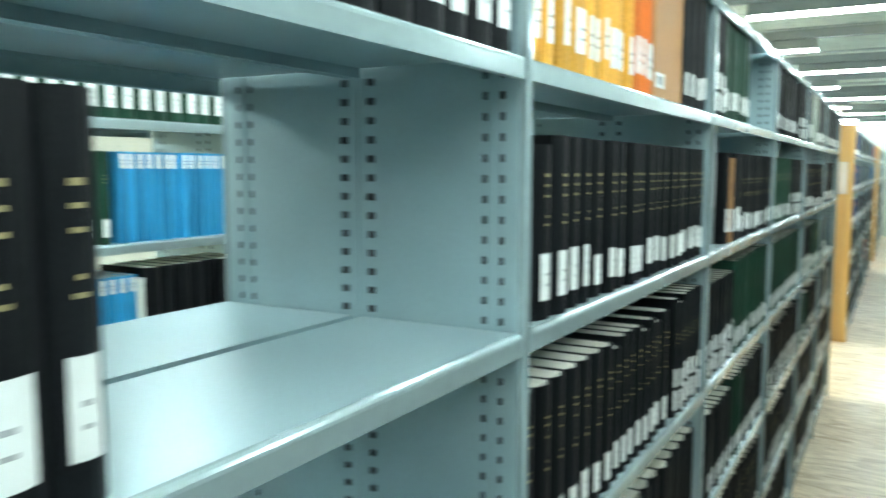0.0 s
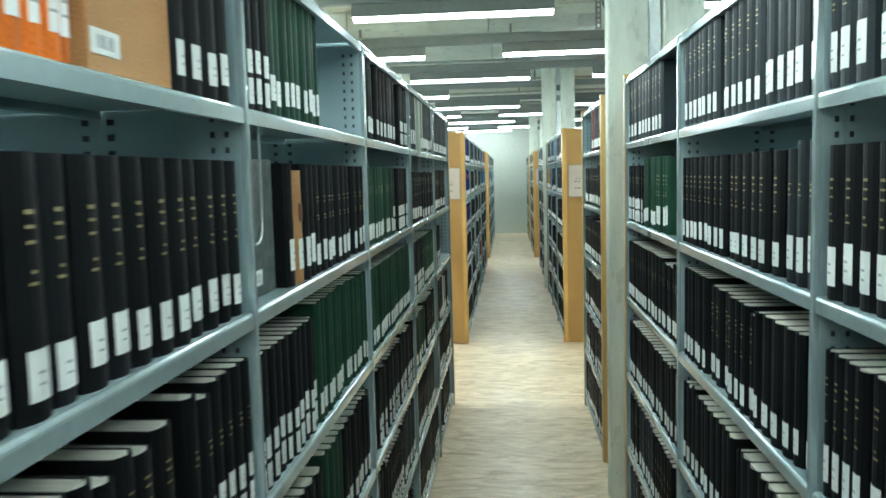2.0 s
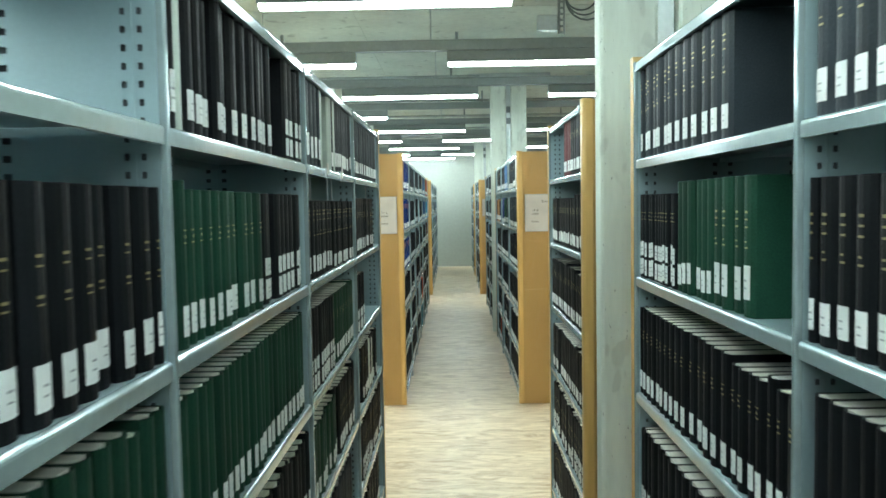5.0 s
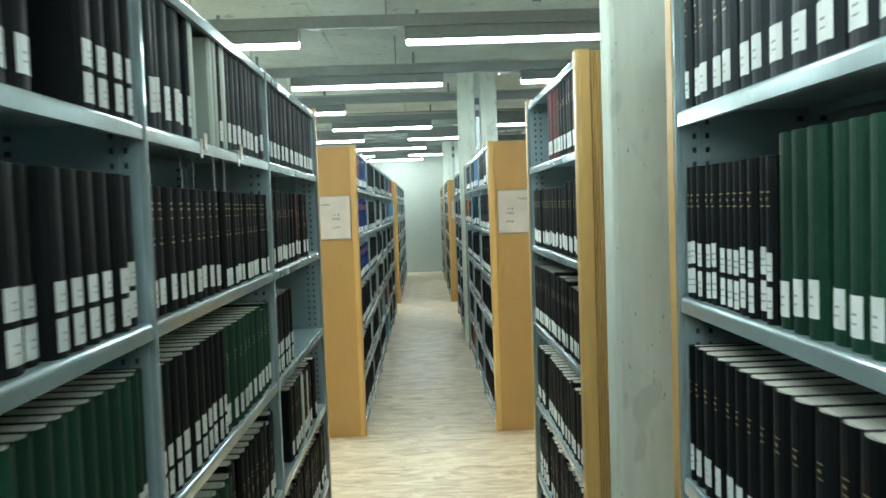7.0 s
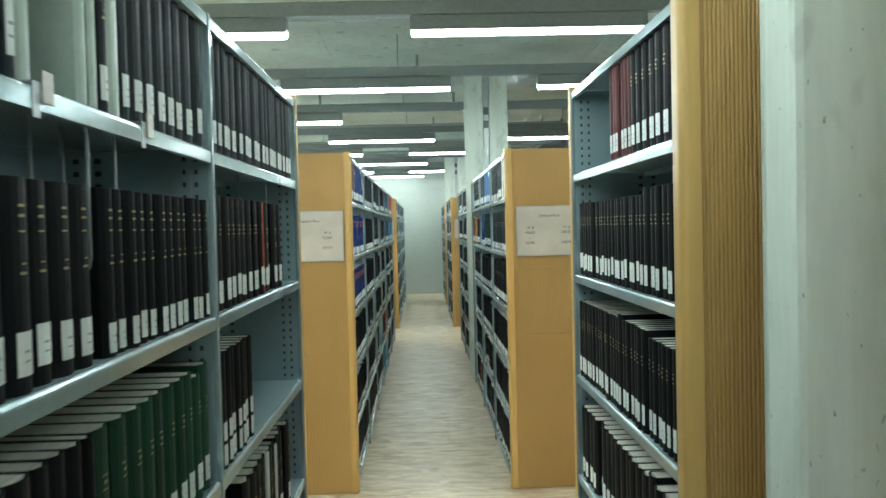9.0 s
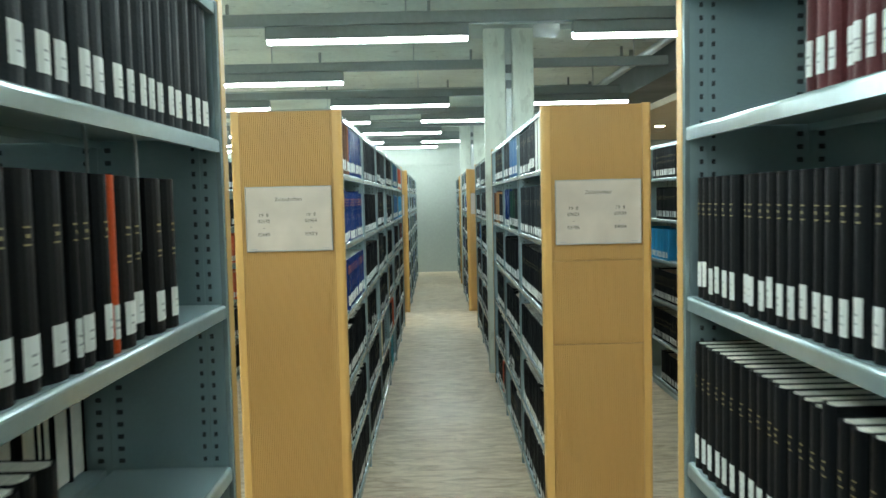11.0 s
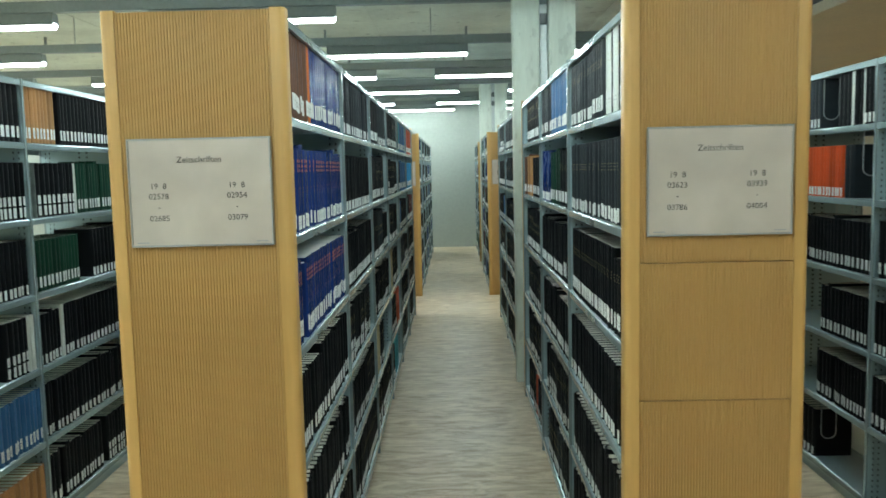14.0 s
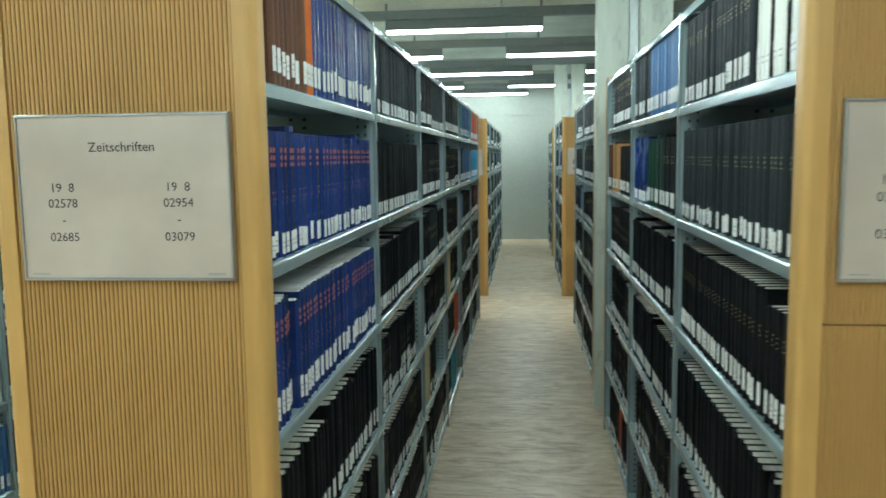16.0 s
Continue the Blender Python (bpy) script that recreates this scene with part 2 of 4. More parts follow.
box(bm, 3.30, 7.5, -4.0, FAR, 2.62, 2.72)
setting("ceiling_beige", bm, BEIGE, "lower beige plaster ceiling with downlights")
bm = bmesh.new()
box(bm, 2.75, 3.296, -4.0, FAR, 2.70, CEIL + 0.2)
setting("beam", bm, DARK, "dark grey edge beam below the ceiling")
for nm, b in (("wall_north", (-9.0, 7.5, FAR, FAR + 0.2)), ("wall_south", (-9.0, 7.5, -4.2, -4.0)), ("wall_west", (-9.2, -9.0, -4.2, FAR + 0.2)), ("wall_east", (7.5, 7.7, -4.2, FAR + 0.2))):
    bm = bmesh.new()
    box(bm, b[0], b[1], b[2], b[3], -0.12, 3.18)
    if nm == "wall_north":
        box(bm, -9.0, 7.5, FAR - 0.003, FAR - 0.0005, 2.205, 2.215)
        for z in (0.35, 1.70):
            box(bm, 0.49, 0.52, FAR - 0.003, FAR - 0.0005, z, z + 0.025)
        beam = bmesh.new()
        box(beam, -9.0, 7.5, FAR - 0.025, FAR - 0.0035, 2.215, CEIL)
        setting("beam_north", beam, WALL, "raw concrete beam along the top of the far wall")
    setting(nm, bm, BEIGE if nm == "wall_east" else WALL, "pale grey painted concrete wall")

# ---- columns ----
def column(y, web=0.33, x0=0.845, x1=1.265, y0=-0.045, y1=0.045):
    root = empty("column", pose(0, y, 0), "pale concrete column between the shelf rows", "column", "columns along the rows")
    bm = bmesh.new()
    bbox(bm, x0, x0 + 0.18, y0, y1, 0, CEIL - 0.06, 0.012)
    part("shaft", bm, COLUMN, root)
    bm = bmesh.new()
    bbox(bm, x1 - 0.18, x1, y0, y1, 0, CEIL - 0.06, 0.012)
    part("shaft", bm, COLUMN, root)
    bm = bmesh.new()
    box(bm, x0 + 0.185, x1 - 0.185, y0 + 0.03, y1 - 0.01, 0, CEIL - 0.06)
    part("duct", bm, PIPE, root, "galvanised duct between the two shafts")
    for z in (2.42, 2.55):
        bm = bmesh.new()
        bbox(bm, x0 + 0.186, x1 - 0.186, y0 + 0.012, y0 + 0.04, z, z + 0.07, 0.004)
        part("junction_box", bm, DARK, root, "small dark junction box")
    bm = bmesh.new()
    box(bm, x0 + 0.14, x1 - 0.14, y1 + 0.002, y1 + web, 0, CEIL - 0.06)
    part("web", bm, COLUMN, root)
    bm = bmesh.new()
    bbox(bm, x0 - 0.26, x1 + 0.26, y0 - 0.14, y1 + 0.34, CEIL - 0.06, CEIL - 0.002, 0.004)
    part("head_plate", bm, PIPE, root, "grey steel head plate")


for y, web in ((5.295, 0.33), (12.17, 0.28), (19.05, 0.29)):
    column(y, web)

# ---- lamps ----
def lamp_meshes():
    bm = bmesh.new()
    prism(bm, [(-0.055, 0.0), (-0.035, 0.085), (0.035, 0.085), (0.055, 0.0), (0.048, 0.0), (0.03, 0.02), (-0.03, 0.02), (-0.048, 0.0)], "x", -0.66, 0.66)
    h = mesh("housing", bm, RAIL)
    bm = bmesh.new()
    pts = [(0.044 * math.cos(a), 0.006 - 0.030 * math.sin(a)) for a in [math.pi * k / 8 for k in range(9)]]
    prism(bm, pts, "x", -0.65, 0.65)
    d = mesh("diffuser", bm, TUBE)
    bm = bmesh.new()
    tube(bm, [(0, 0, 0.085), (0, 0, 0.12)], 0.008)
    return h, d, mesh("hanger", bm, PIPE)


HOUSING, DIFFUSER, HANGER = lamp_meshes()
# Rows up to y 5.2 are unseen; they continue the others, shifted for light.
LAMP_ROWS = [-2.1, -0.3, 1.5, 3.35, 5.2, 7.0, 8.82, 10.64, 12.5, 14.36, 16.16, 18.0, 19.95, 21.4]
for i, y in enumerate(LAMP_ROWS):
    bm = bmesh.new()
    bbox(bm, -9.0, 2.5, y - 0.03, y + 0.03, LAMP_Z + 0.09, LAMP_Z + 0.17, 0.004, 1)
    rail = tagged(new("lighting_trunking", mesh("lighting_trunking", bm, RAIL)), "long grey metal lighting trunking under the ceiling", "trunking", "lighting trunkings")
    for x in (-3.1, -1.0, 0.25, 2.2):
        bm = bmesh.new()
        tube(bm, [(x, y, LAMP_Z + 0.17), (x, y, CEIL)], 0.006, 6)
        part("hanger_rod", bm, PIPE, rail)
    # unseen rows that get extra lamps, added to brighten the first bays
    close = y in (-0.3, 1.5)
    for k in range(-5 if close else -4, 2):
        x = 0.06 + (1.42 if close else 2.0) * k + (1.0 if y in (-2.1, 8.82, 12.5, 16.16, 19.95) else 0.0) - 0.017 * (y - 7.0) - (0.50 if y == 5.2 else 0.0)
        if x > 2.3 or (y == 12.5 and x > 0) or (y == 5.2 and x > 0.9):
            continue
        root = empty("fluorescent_lamp", pose(x, y, LAMP_Z), "lit linear fluorescent lamp with a grey metal housing", "lamp", "ceiling lamps")
        part("housing", HOUSING, None, root)
        part("diffuser", DIFFUSER, None, root, "glowing white diffuser")
        for hx in (-0.45, 0.45):
            part("hanger", HANGER, None, root).location = (hx, 0, 0)

# pipes under the ceiling
for y, z, x0, x1, r in ((7.9, 2.86, -9, 1.2, 0.016), (9.75, 2.88, -9, 0.75, 0.02), (10.0, 2.84, 1.35, 2.5, 0.02), (11.4, 2.86, -9, 0.7, 0.014), (11.55, 2.80, 1.4, 2.6, 0.022),
                        (13.4, 2.86, -9, 2.6, 0.016), (15.4, 2.87, -9, 2.4, 0.02), (17.4, 2.87, -9, 2.4, 0.016), (19.2, 2.87, -9, 2.4, 0.02), (4.2, 2.86, -9, 2.4, 0.016)):
    bm = bmesh.new()
    tube(bm, [(x0, y, z), (x1, y, z)], r, 10)
    p = tagged(new("ceiling_pipe", mesh("ceiling_pipe", bm, PIPE)), "thin galvanised pipe clamped under the concrete ceiling", "pipe", "ceiling pipes")
    x = x1 - 0.3
    while x > max(x0, -5):
        bm = bmesh.new()
        box(bm, x - 0.012, x + 0.012, y - 0.01, y + 0.01, z - r - 0.004, CEIL)
        part("clamp", bm, RAIL, p)
        x -= 1.5
bm = bmesh.new()
tube(bm, [(2.45, 2.0, 2.84), (2.45, FAR, 2.84)], 0.035, 12)
p = tagged(new("ceiling_pipe", mesh("ceiling_pipe", bm, PIPE)), "thick galvanised pipe along the edge beam", "pipe")
for k in range(9):
    bm = bmesh.new()
    box(bm, 2.43, 2.47, 2.6 + 2.2 * k, 2.63 + 2.2 * k, 2.80, CEIL)
    part("clamp", bm, RAIL, p)
for y in (6.0, 9.0, 12.4, 15.5, 18.5):
    for x in (4.1, 5.8):
        root = empty("downlight", pose(x, y, 2.62), "round lit downlight set in the beige ceiling", "downlight", "downlights")
        bm = bmesh.new()
        bmesh.ops.create_cone(bm, cap_ends=True, segments=20, radius1=0.10, radius2=0.085, depth=0.012, matrix=Matrix.Translation((0, 0, -0.006)))
        part("rim", bm, STEEL, root)
        bm = bmesh.new()
        bmesh.ops.create_cone(bm, cap_ends=True, segments=20, radius1=0.075, radius2=0.075, depth=0.006, matrix=Matrix.Translation((0, 0, -0.0155)))
        part("lens", bm, SPOT, root)

# ---- shelving ----
def side_panel_mesh():
    """A perforated steel side sheet of a double bay: holes in columns near both faces and the middle. x from 0 (one face) to -DEEP."""
    xs = [0.0]
    for c, w in ((-0.030, 0.0034), (-0.052, 0.0034), (-0.210, 0.006), (-0.250, 0.006), (-0.408, 0.0034), (-0.430, 0.0034)):
        xs += [c + w, c - w]
    xs.append(-DEEP)
    zs = [0.0, 0.06]
    z = 0.075
    while z < CAP - 0.03:
        zs += [z, z + 0.009]
        z += 0.0235
    zs.append(CAP)
    bm = bmesh.new()
    grid = [[bm.verts.new((x, 0, z)) for x in xs] for z in zs]
    for j in range(len(zs) - 1):
        for i in range(len(xs) - 1):
            if i % 2 == 1 and j % 2 == 0 and j > 0:
                continue
            bm.faces.new((grid[j][i], grid[j][i + 1], grid[j + 1][i + 1], grid[j + 1][i]))
    other = bmesh.ops.duplicate(bm, geom=bm.verts[:] + bm.edges[:] + bm.faces[:])
    for v in other["geom"]:
        if isinstance(v, bmesh.types.BMVert):
            v.co.y += 0.0045
    moved = {v for v in other["geom"] if isinstance(v, bmesh.types.BMVert)}
    for v in bm.verts:
        if v not in moved:
            v.co.y -= 0.0045
    bmesh.ops.solidify(bm, geom=bm.faces[:], thickness=0.0012)
    return mesh("side_panel", bm, STEEL)


def shelf_mesh(length, deep=0.222, lip=0.026):
    """A folded steel shelf: plate with rounded front lip and a small rear fold. x from 0 (front) to -deep, y from 0 to length, top at z 0."""
    t = 0.0016
    out = [(-deep, -0.014), (-deep, 0.0), (-0.0075, 0.0), (-0.0046, -0.0006), (-0.0022, -0.0022), (-0.0006, -0.0046), (0.0, -0.0075), (0.0, -lip), (-0.010, -lip), (-0.010, -lip + t), (-t, -lip + t), (-t, -0.006), (-0.006, -t), (-deep + t, -t), (-deep + t, -0.014)]
    bm = bmesh.new()
    prism(bm, out, "y", 0.0015, length - 0.0015)
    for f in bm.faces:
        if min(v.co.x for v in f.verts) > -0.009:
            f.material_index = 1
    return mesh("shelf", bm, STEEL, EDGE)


def post_mesh():
    bm = bmesh.new()
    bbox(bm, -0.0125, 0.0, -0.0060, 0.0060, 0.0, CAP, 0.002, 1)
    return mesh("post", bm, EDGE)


def plinth_mesh(length):
    bm = bmesh.new()
    bbox(bm, -0.02, -0.012, 0.002, length - 0.002, 0.0, 0.045, 0.001, 1)
    return mesh("plinth", bm, STEEL)


bar = bmesh.new()
box(bar, -0.0018, 0.0018, -0.0072, 0.0072, 0.06, CAP - 0.03)
RIDGE = mesh("ridge", bar, STEEL)
# dark sheet added inside each side panel so its holes read as shaded
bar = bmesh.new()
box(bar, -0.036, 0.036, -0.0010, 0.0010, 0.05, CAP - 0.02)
SHADE_SHEET = mesh("slot_backing", bar, SLOT_SHADE)
SIDE, POST = side_panel_mesh(), post_mesh()
SHELF = {1.0: shelf_mesh(1.0 - 0.020)}
PLINTH = plinth_mesh(1.0)
FLIP = Matrix.Diagonal((-1, 1, 1, 1))


def bay(face, y0, last=False, skip=()):
    """A double bay whose +x face is at face, from y0 to y0 + 1. skip: levels without a shelf."""
    root = empty("shelving_bay", pose(face, y0, 0), "blue-grey steel double-sided library shelving bay", "shelving", "steel shelving bays")
    for y in ((0, BAY) if last else (0,)):
        panel = part("side_panel", SIDE, None, root)
        panel.location = (0, y, 0)
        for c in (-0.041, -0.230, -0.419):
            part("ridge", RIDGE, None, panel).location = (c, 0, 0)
            part("slot_backing", SHADE_SHEET, None, panel, "added dark sheet standing for the shade inside the slots").location = (c, 0, 0)
        a = part("post", POST, None, root)
        a.location = (0.0025, y, 0)
        b = part("post", POST, None, root)
        b.matrix_basis = pose(-DEEP - 0.0025, y, 0, 0, 0, 180)
    for z in LEVELS + [CAP]:
        if z in skip:
            continue
        a = part("shelf", SHELF[1.0], None, root)
        a.location = (0, 0.010, z)
        b = part("shelf", SHELF[1.0], None, root)
        b.matrix_basis = pose(-DEEP, BAY - 0.010, z, 0, 0, 180)
    a = part("plinth", PLINTH, None, root)
    b = part("plinth", PLINTH, None, root)
    b.matrix_basis = pose(-DEEP, BAY, 0, 0, 0, 180)
    return root


def ribbed(bm, x0, x1, z0, z1, y):
    """Vertical half-round ribs on a backing, front towards -y at y."""
    n = round((x1 - x0) / 0.0078)
    w = (x1 - x0) / n
    pts = []
    for i in range(n):
        a = x0 + i * w
        pts += [(a, y + 0.0036), (a + 0.18 * w, y + 0.0036), (a + 0.27 * w, y + 0.001), (a + 0.45 * w, y), (a + 0.75 * w, y), (a + 0.93 * w, y + 0.001)]
    pts += [(x1, y + 0.005), (x1, y + 0.016), (x0, y + 0.016)]
    prism(bm, pts, "z", z0, z1)


def end_panel(face, y, facing, seams=(), label="beech end panel with vertical ribs closing a shelf row"):
    """A wooden end panel; facing -1 looks towards -y. Its outer surface lies at y."""
    root = empty("end_panel", pose(face - DEEP / 2, y, 0, 0, 0, 0 if facing < 0 else 180), label, "panel", "wooden end panels")
    h = DEEP / 2
    for s in (-1, 1):
        bm = bmesh.new()
        r, n = 0.016, 5
        arc = [(s * (h + 0.004 - r + r * math.sin(a)), 0.002 + r - r * math.cos(a)) for a in [math.pi / 2 * k / n for k in range(n + 1)]]
        pts = [(s * (h - 0.034), 0.002)] + arc + [(s * (h + 0.004), 0.046), (s * (h - 0.034), 0.046)]
        prism(bm, pts, "z", 0.004, PANEL_H)
        part("edge_strip", bm, WOOD, root, "smooth rounded beech edge strip")
    zs = [0.004, *seams, PANEL_H - 0.003]
    for z0, z1 in zip(zs, zs[1:]):
        bm = bmesh.new()
        ribbed(bm, -h + 0.0345, h - 0.0345, z0 + (0.0015 if z0 > 0.01 else 0), z1 - 0.0015, 0.005)
        part("ribbed_panel", bm, RIB, root)
    bm = bmesh.new()
    box(bm, -h + 0.0345, h - 0.0345, 0.022, 0.034, 0.004, PANEL_H - 0.006)
    part("backing_board", bm, WOOD, root)
    return root


def words(text, size, x, z, root, label):
    cu = bpy.data.curves.new("lettering", "FONT")
    cu.body, cu.size, cu.align_x, cu.align_y, cu.extrude, cu.resolution_u = text, size, "CENTER", "CENTER", 0.0002, 3
    tmp = bpy.data.objects.new("tmp", cu)
    me = bpy.data.meshes.new_from_object(tmp)
    bpy.data.objects.remove(tmp)
    me.materials.clear()
    me.materials.append(INK)
    ob = new("lettering", me)
    ob.parent = root
    ob.matrix_basis = pose(x, -0.0066, z, 90, 0, 0)
    return tagged(ob, label)


def sign(face, y, columns, z=1.434):
    """A framed paper sign on an end panel. columns: two triples of lines, or None where it cannot be read."""
    root = empty("shelf_sign", pose(face - DEEP / 2 + 0.004, y, z), "framed off-white sign with shelf marks on a wooden end panel", "sign", "shelf signs")
    w, h = 0.183, 0.138
    bm = bmesh.new()
    for a in ((-w, w, h - 0.005, h), (-w, w, -h, -h + 0.005), (-w, -w + 0.004, -h + 0.005, h - 0.005), (w - 0.004, w, -h + 0.005, h - 0.005)):
        bbox(bm, a[0], a[1], -0.009, 0.005, a[2], a[3], 0.001, 1)
    part("frame", bm, SIGNFRAME, root)
    bm = bmesh.new()
    box(bm, -w + 0.004, w - 0.004, -0.006, 0.004, -h + 0.005, h - 0.005)
    part("paper", bm, SIGN, root)
    bm = bmesh.new()
    box(bm, -w + 0.015, -w + 0.045, -0.0064, -0.006, -h + 0.010, -h + 0.013)
    box(bm, w - 0.045, w - 0.015, -0.0064, -0.006, -h + 0.010, -h + 0.013)
    part("small_print", bm, PRINT, root)
    if columns:
        words("Zeitschriften", 0.0222, 0, 0.083, root, "heading in dark sans-serif letters")
        for s, lines in zip((-1, 1), columns):
            for k, (line, dz) in enumerate(zip(lines, (0.017, -0.009, -0.036, -0.065))):
                words(line, 0.0208, -0.007 + s * 0.100, dz, root, "shelf mark in dark figures")
    else:
        bm = bmesh.new()
        box(bm, -0.055, 0.055, -0.0064, -0.006, 0.066, 0.084)
        for s in (-0.098, 0.098):
            for dz in (-0.004, -0.030, -0.085):
                box(bm, s - 0.03, s + 0.03, -0.0064, -0.006, dz, dz + 0.016)
        part("small_print", bm, INK, root)
    return root


# ---- books ----
HEIGHTS = (0.215, 0.228, 0.240, 0.252, 0.268)
THICK = (0.020, 0.027, 0.033, 0.040, 0.050, 0.058)
DEPTH = 0.178
CACHE = {}


def spine(th, n=5):
    """Points of the rounded spine from one board to the other, front towards -y at y 0."""
    bulge = min(0.009, th * 0.24)
    return [(-th / 2 + th * k / n, bulge * (2 * k / n - 1) ** 2) for k in range(n + 1)]


def add_cover(bm, th, h, gold, mi=(0, 1)):
    """A hollow case: two boards and a rounded spine, with stamped lines."""
    t = 0.0024
    sp = spine(th)
    out = [(-th / 2, DEPTH)] + sp + [(th / 2, DEPTH)]
    inn = [(th / 2 - t, DEPTH)] + [(p[0] * (1 - 2 * t / th), p[1] + t) for p in sp[::-1]] + [(-th / 2 + t, DEPTH)]
    n = len(out)
    rings = []
    for z in (0.0, h):
        rings.append([bm.verts.new((p[0], p[1], z)) for p in out + inn])
    m = len(rings[0])
    for i in range(m):
        j = (i + 1) % m
        bm.faces.new((rings[0][i], rings[0][j], rings[1][j], rings[1][i])).material_index = mi[0]
    for ring in rings:
        for i in range(n - 1):
            bm.faces.new((ring[i], ring[i + 1], ring[m - 2 - i], ring[m - 1 - i])).material_index = mi[0]
    return rings[0] + rings[1] + add_stamping(bm, th, gold, mi[1])


def add_stamping(bm, th, gold, mi=0):
    sp, verts = spine(th), []
    for z, dz, frac in gold:
        q = sp[2:4] if frac < 0.3 else sp[1:5]
        k = 0.75
        a = [bm.verts.new((p[0] * k, p[1] - 0.0006, z)) for p in q]
        b = [bm.verts.new((p[0] * k, p[1] - 0.0006, z + dz)) for p in q]
        for i in range(len(q) - 1):
            bm.faces.new((a[i], a[i + 1], b[i + 1], b[i])).material_index = mi
        verts += a + b
    return verts


def add_pages(bm, th, h, mi=0, flush=False):
    t = 0.0026
    if flush:
        return box(bm, -th / 2 + 0.0008, th / 2 - 0.0008, 0.0115, DEPTH - 0.002, 0.003, h + 0.0006, mi)
    return box(bm, -th / 2 + t, th / 2 - t, 0.0115, DEPTH - 0.004, 0.003, h - 0.0012, mi)


def add_label(bm, th, z0, z1, mi=(0, 1)):
    """A paper label wrapped round the spine, with two lines of print."""
    sp = spine(th)
    k = 0 if th < 0.03 else 1
    q = sp[k:len(sp) - k] if k else [(p[0] * 0.86, p[1]) for p in sp]
    rows = [[bm.verts.new((p[0], p[1] - 0.0009, z0 + (z1 - z0) * f)) for p in q] for f in (0, 0.30, 0.35, 0.52, 0.58, 1)]
    n = len(q) - 1
    for r, (a, b) in enumerate(zip(rows, rows[1:])):
        for i in range(n):
            printed = r in (1, 3) and 0 < i < n - 1
            bm.faces.new((a[i], a[i + 1], b[i + 1], b[i])).material_index = mi[1] if printed else mi[0]
    return [v for row in rows for v in row]


GOLDS = {0: (), 1: ((0.158, 0.003, 0.6), (0.149, 0.002, 0.6), (0.120, 0.003, 0.6), (0.113, 0.002, 0.6)),
         2: ((0.185, 0.003, 0.6), (0.175, 0.003, 0.6), (0.160, 0.002, 0.6), (0.128, 0.002, 0.2), (0.118, 0.003, 0.6)),
         3: ((0.150, 0.002, 0.6), (0.158, 0.004, 0.2), (0.168, 0.002, 0.6)),
         4: ((0.176, 0.006, 0.6), (0.164, 0.006, 0.6), (0.146, 0.003, 0.2), (0.120, 0.003, 0.6)),
         5: ((0.176, 0.004, 0.6), (0.164, 0.003, 0.6), (0.152, 0.002, 0.6), (0.151, 0.001, 0.6), (0.126, 0.003, 0.2), (0.116, 0.003, 0.6)),
         6: ((0.190, 0.009, 0.6), (0.177, 0.008, 0.6), (0.165, 0.007, 0.6), (0.118, 0.003, 0.2), (0.106, 0.003, 0.2))}
LABELS = {"1": ((0.018, 0.062),), "2": ((0.008, 0.048), (0.056, 0.092)), "3": ((0.006, 0.044),), "4": ((0.024, 0.082),), "5": ((0.186, 0.222),), "0": ()}
FOIL = {"b": REDFOIL}


def book_meshes(c, th, h, gold, lab):
    key = (c, th, h, gold)
    if key not in CACHE:
        bm = bmesh.new()
        add_cover(bm, th, h, ())
        CACHE[key] = mesh("book", bm, CLOTH[c])
    for line in GOLDS[gold]:
        if (c == "b", th, line) not in CACHE:
            bm = bmesh.new()
            add_stamping(bm, th, (line,))
            CACHE[c == "b", th, line] = mesh("stamped_line", bm, FOIL.get(c, GOLD))
    flush = c == "b"
    if ("pages", th, h, flush) not in CACHE:
        bm = bmesh.new()
        add_pages(bm, th, h, 0, flush)
        CACHE["pages", th, h, flush] = mesh("page_block", bm, WHITE_PAPER if flush else PAPER)
    if ("label", th, lab) not in CACHE:
        bm = bmesh.new()
        for z0, z1 in LABELS[lab]:
            add_label(bm, th, z0, z1)
        CACHE["label", th, lab] = mesh("spine_label", bm, LABEL, PRINT)
    return CACHE[key], CACHE["pages", th, h, flush], CACHE["label", th, lab]


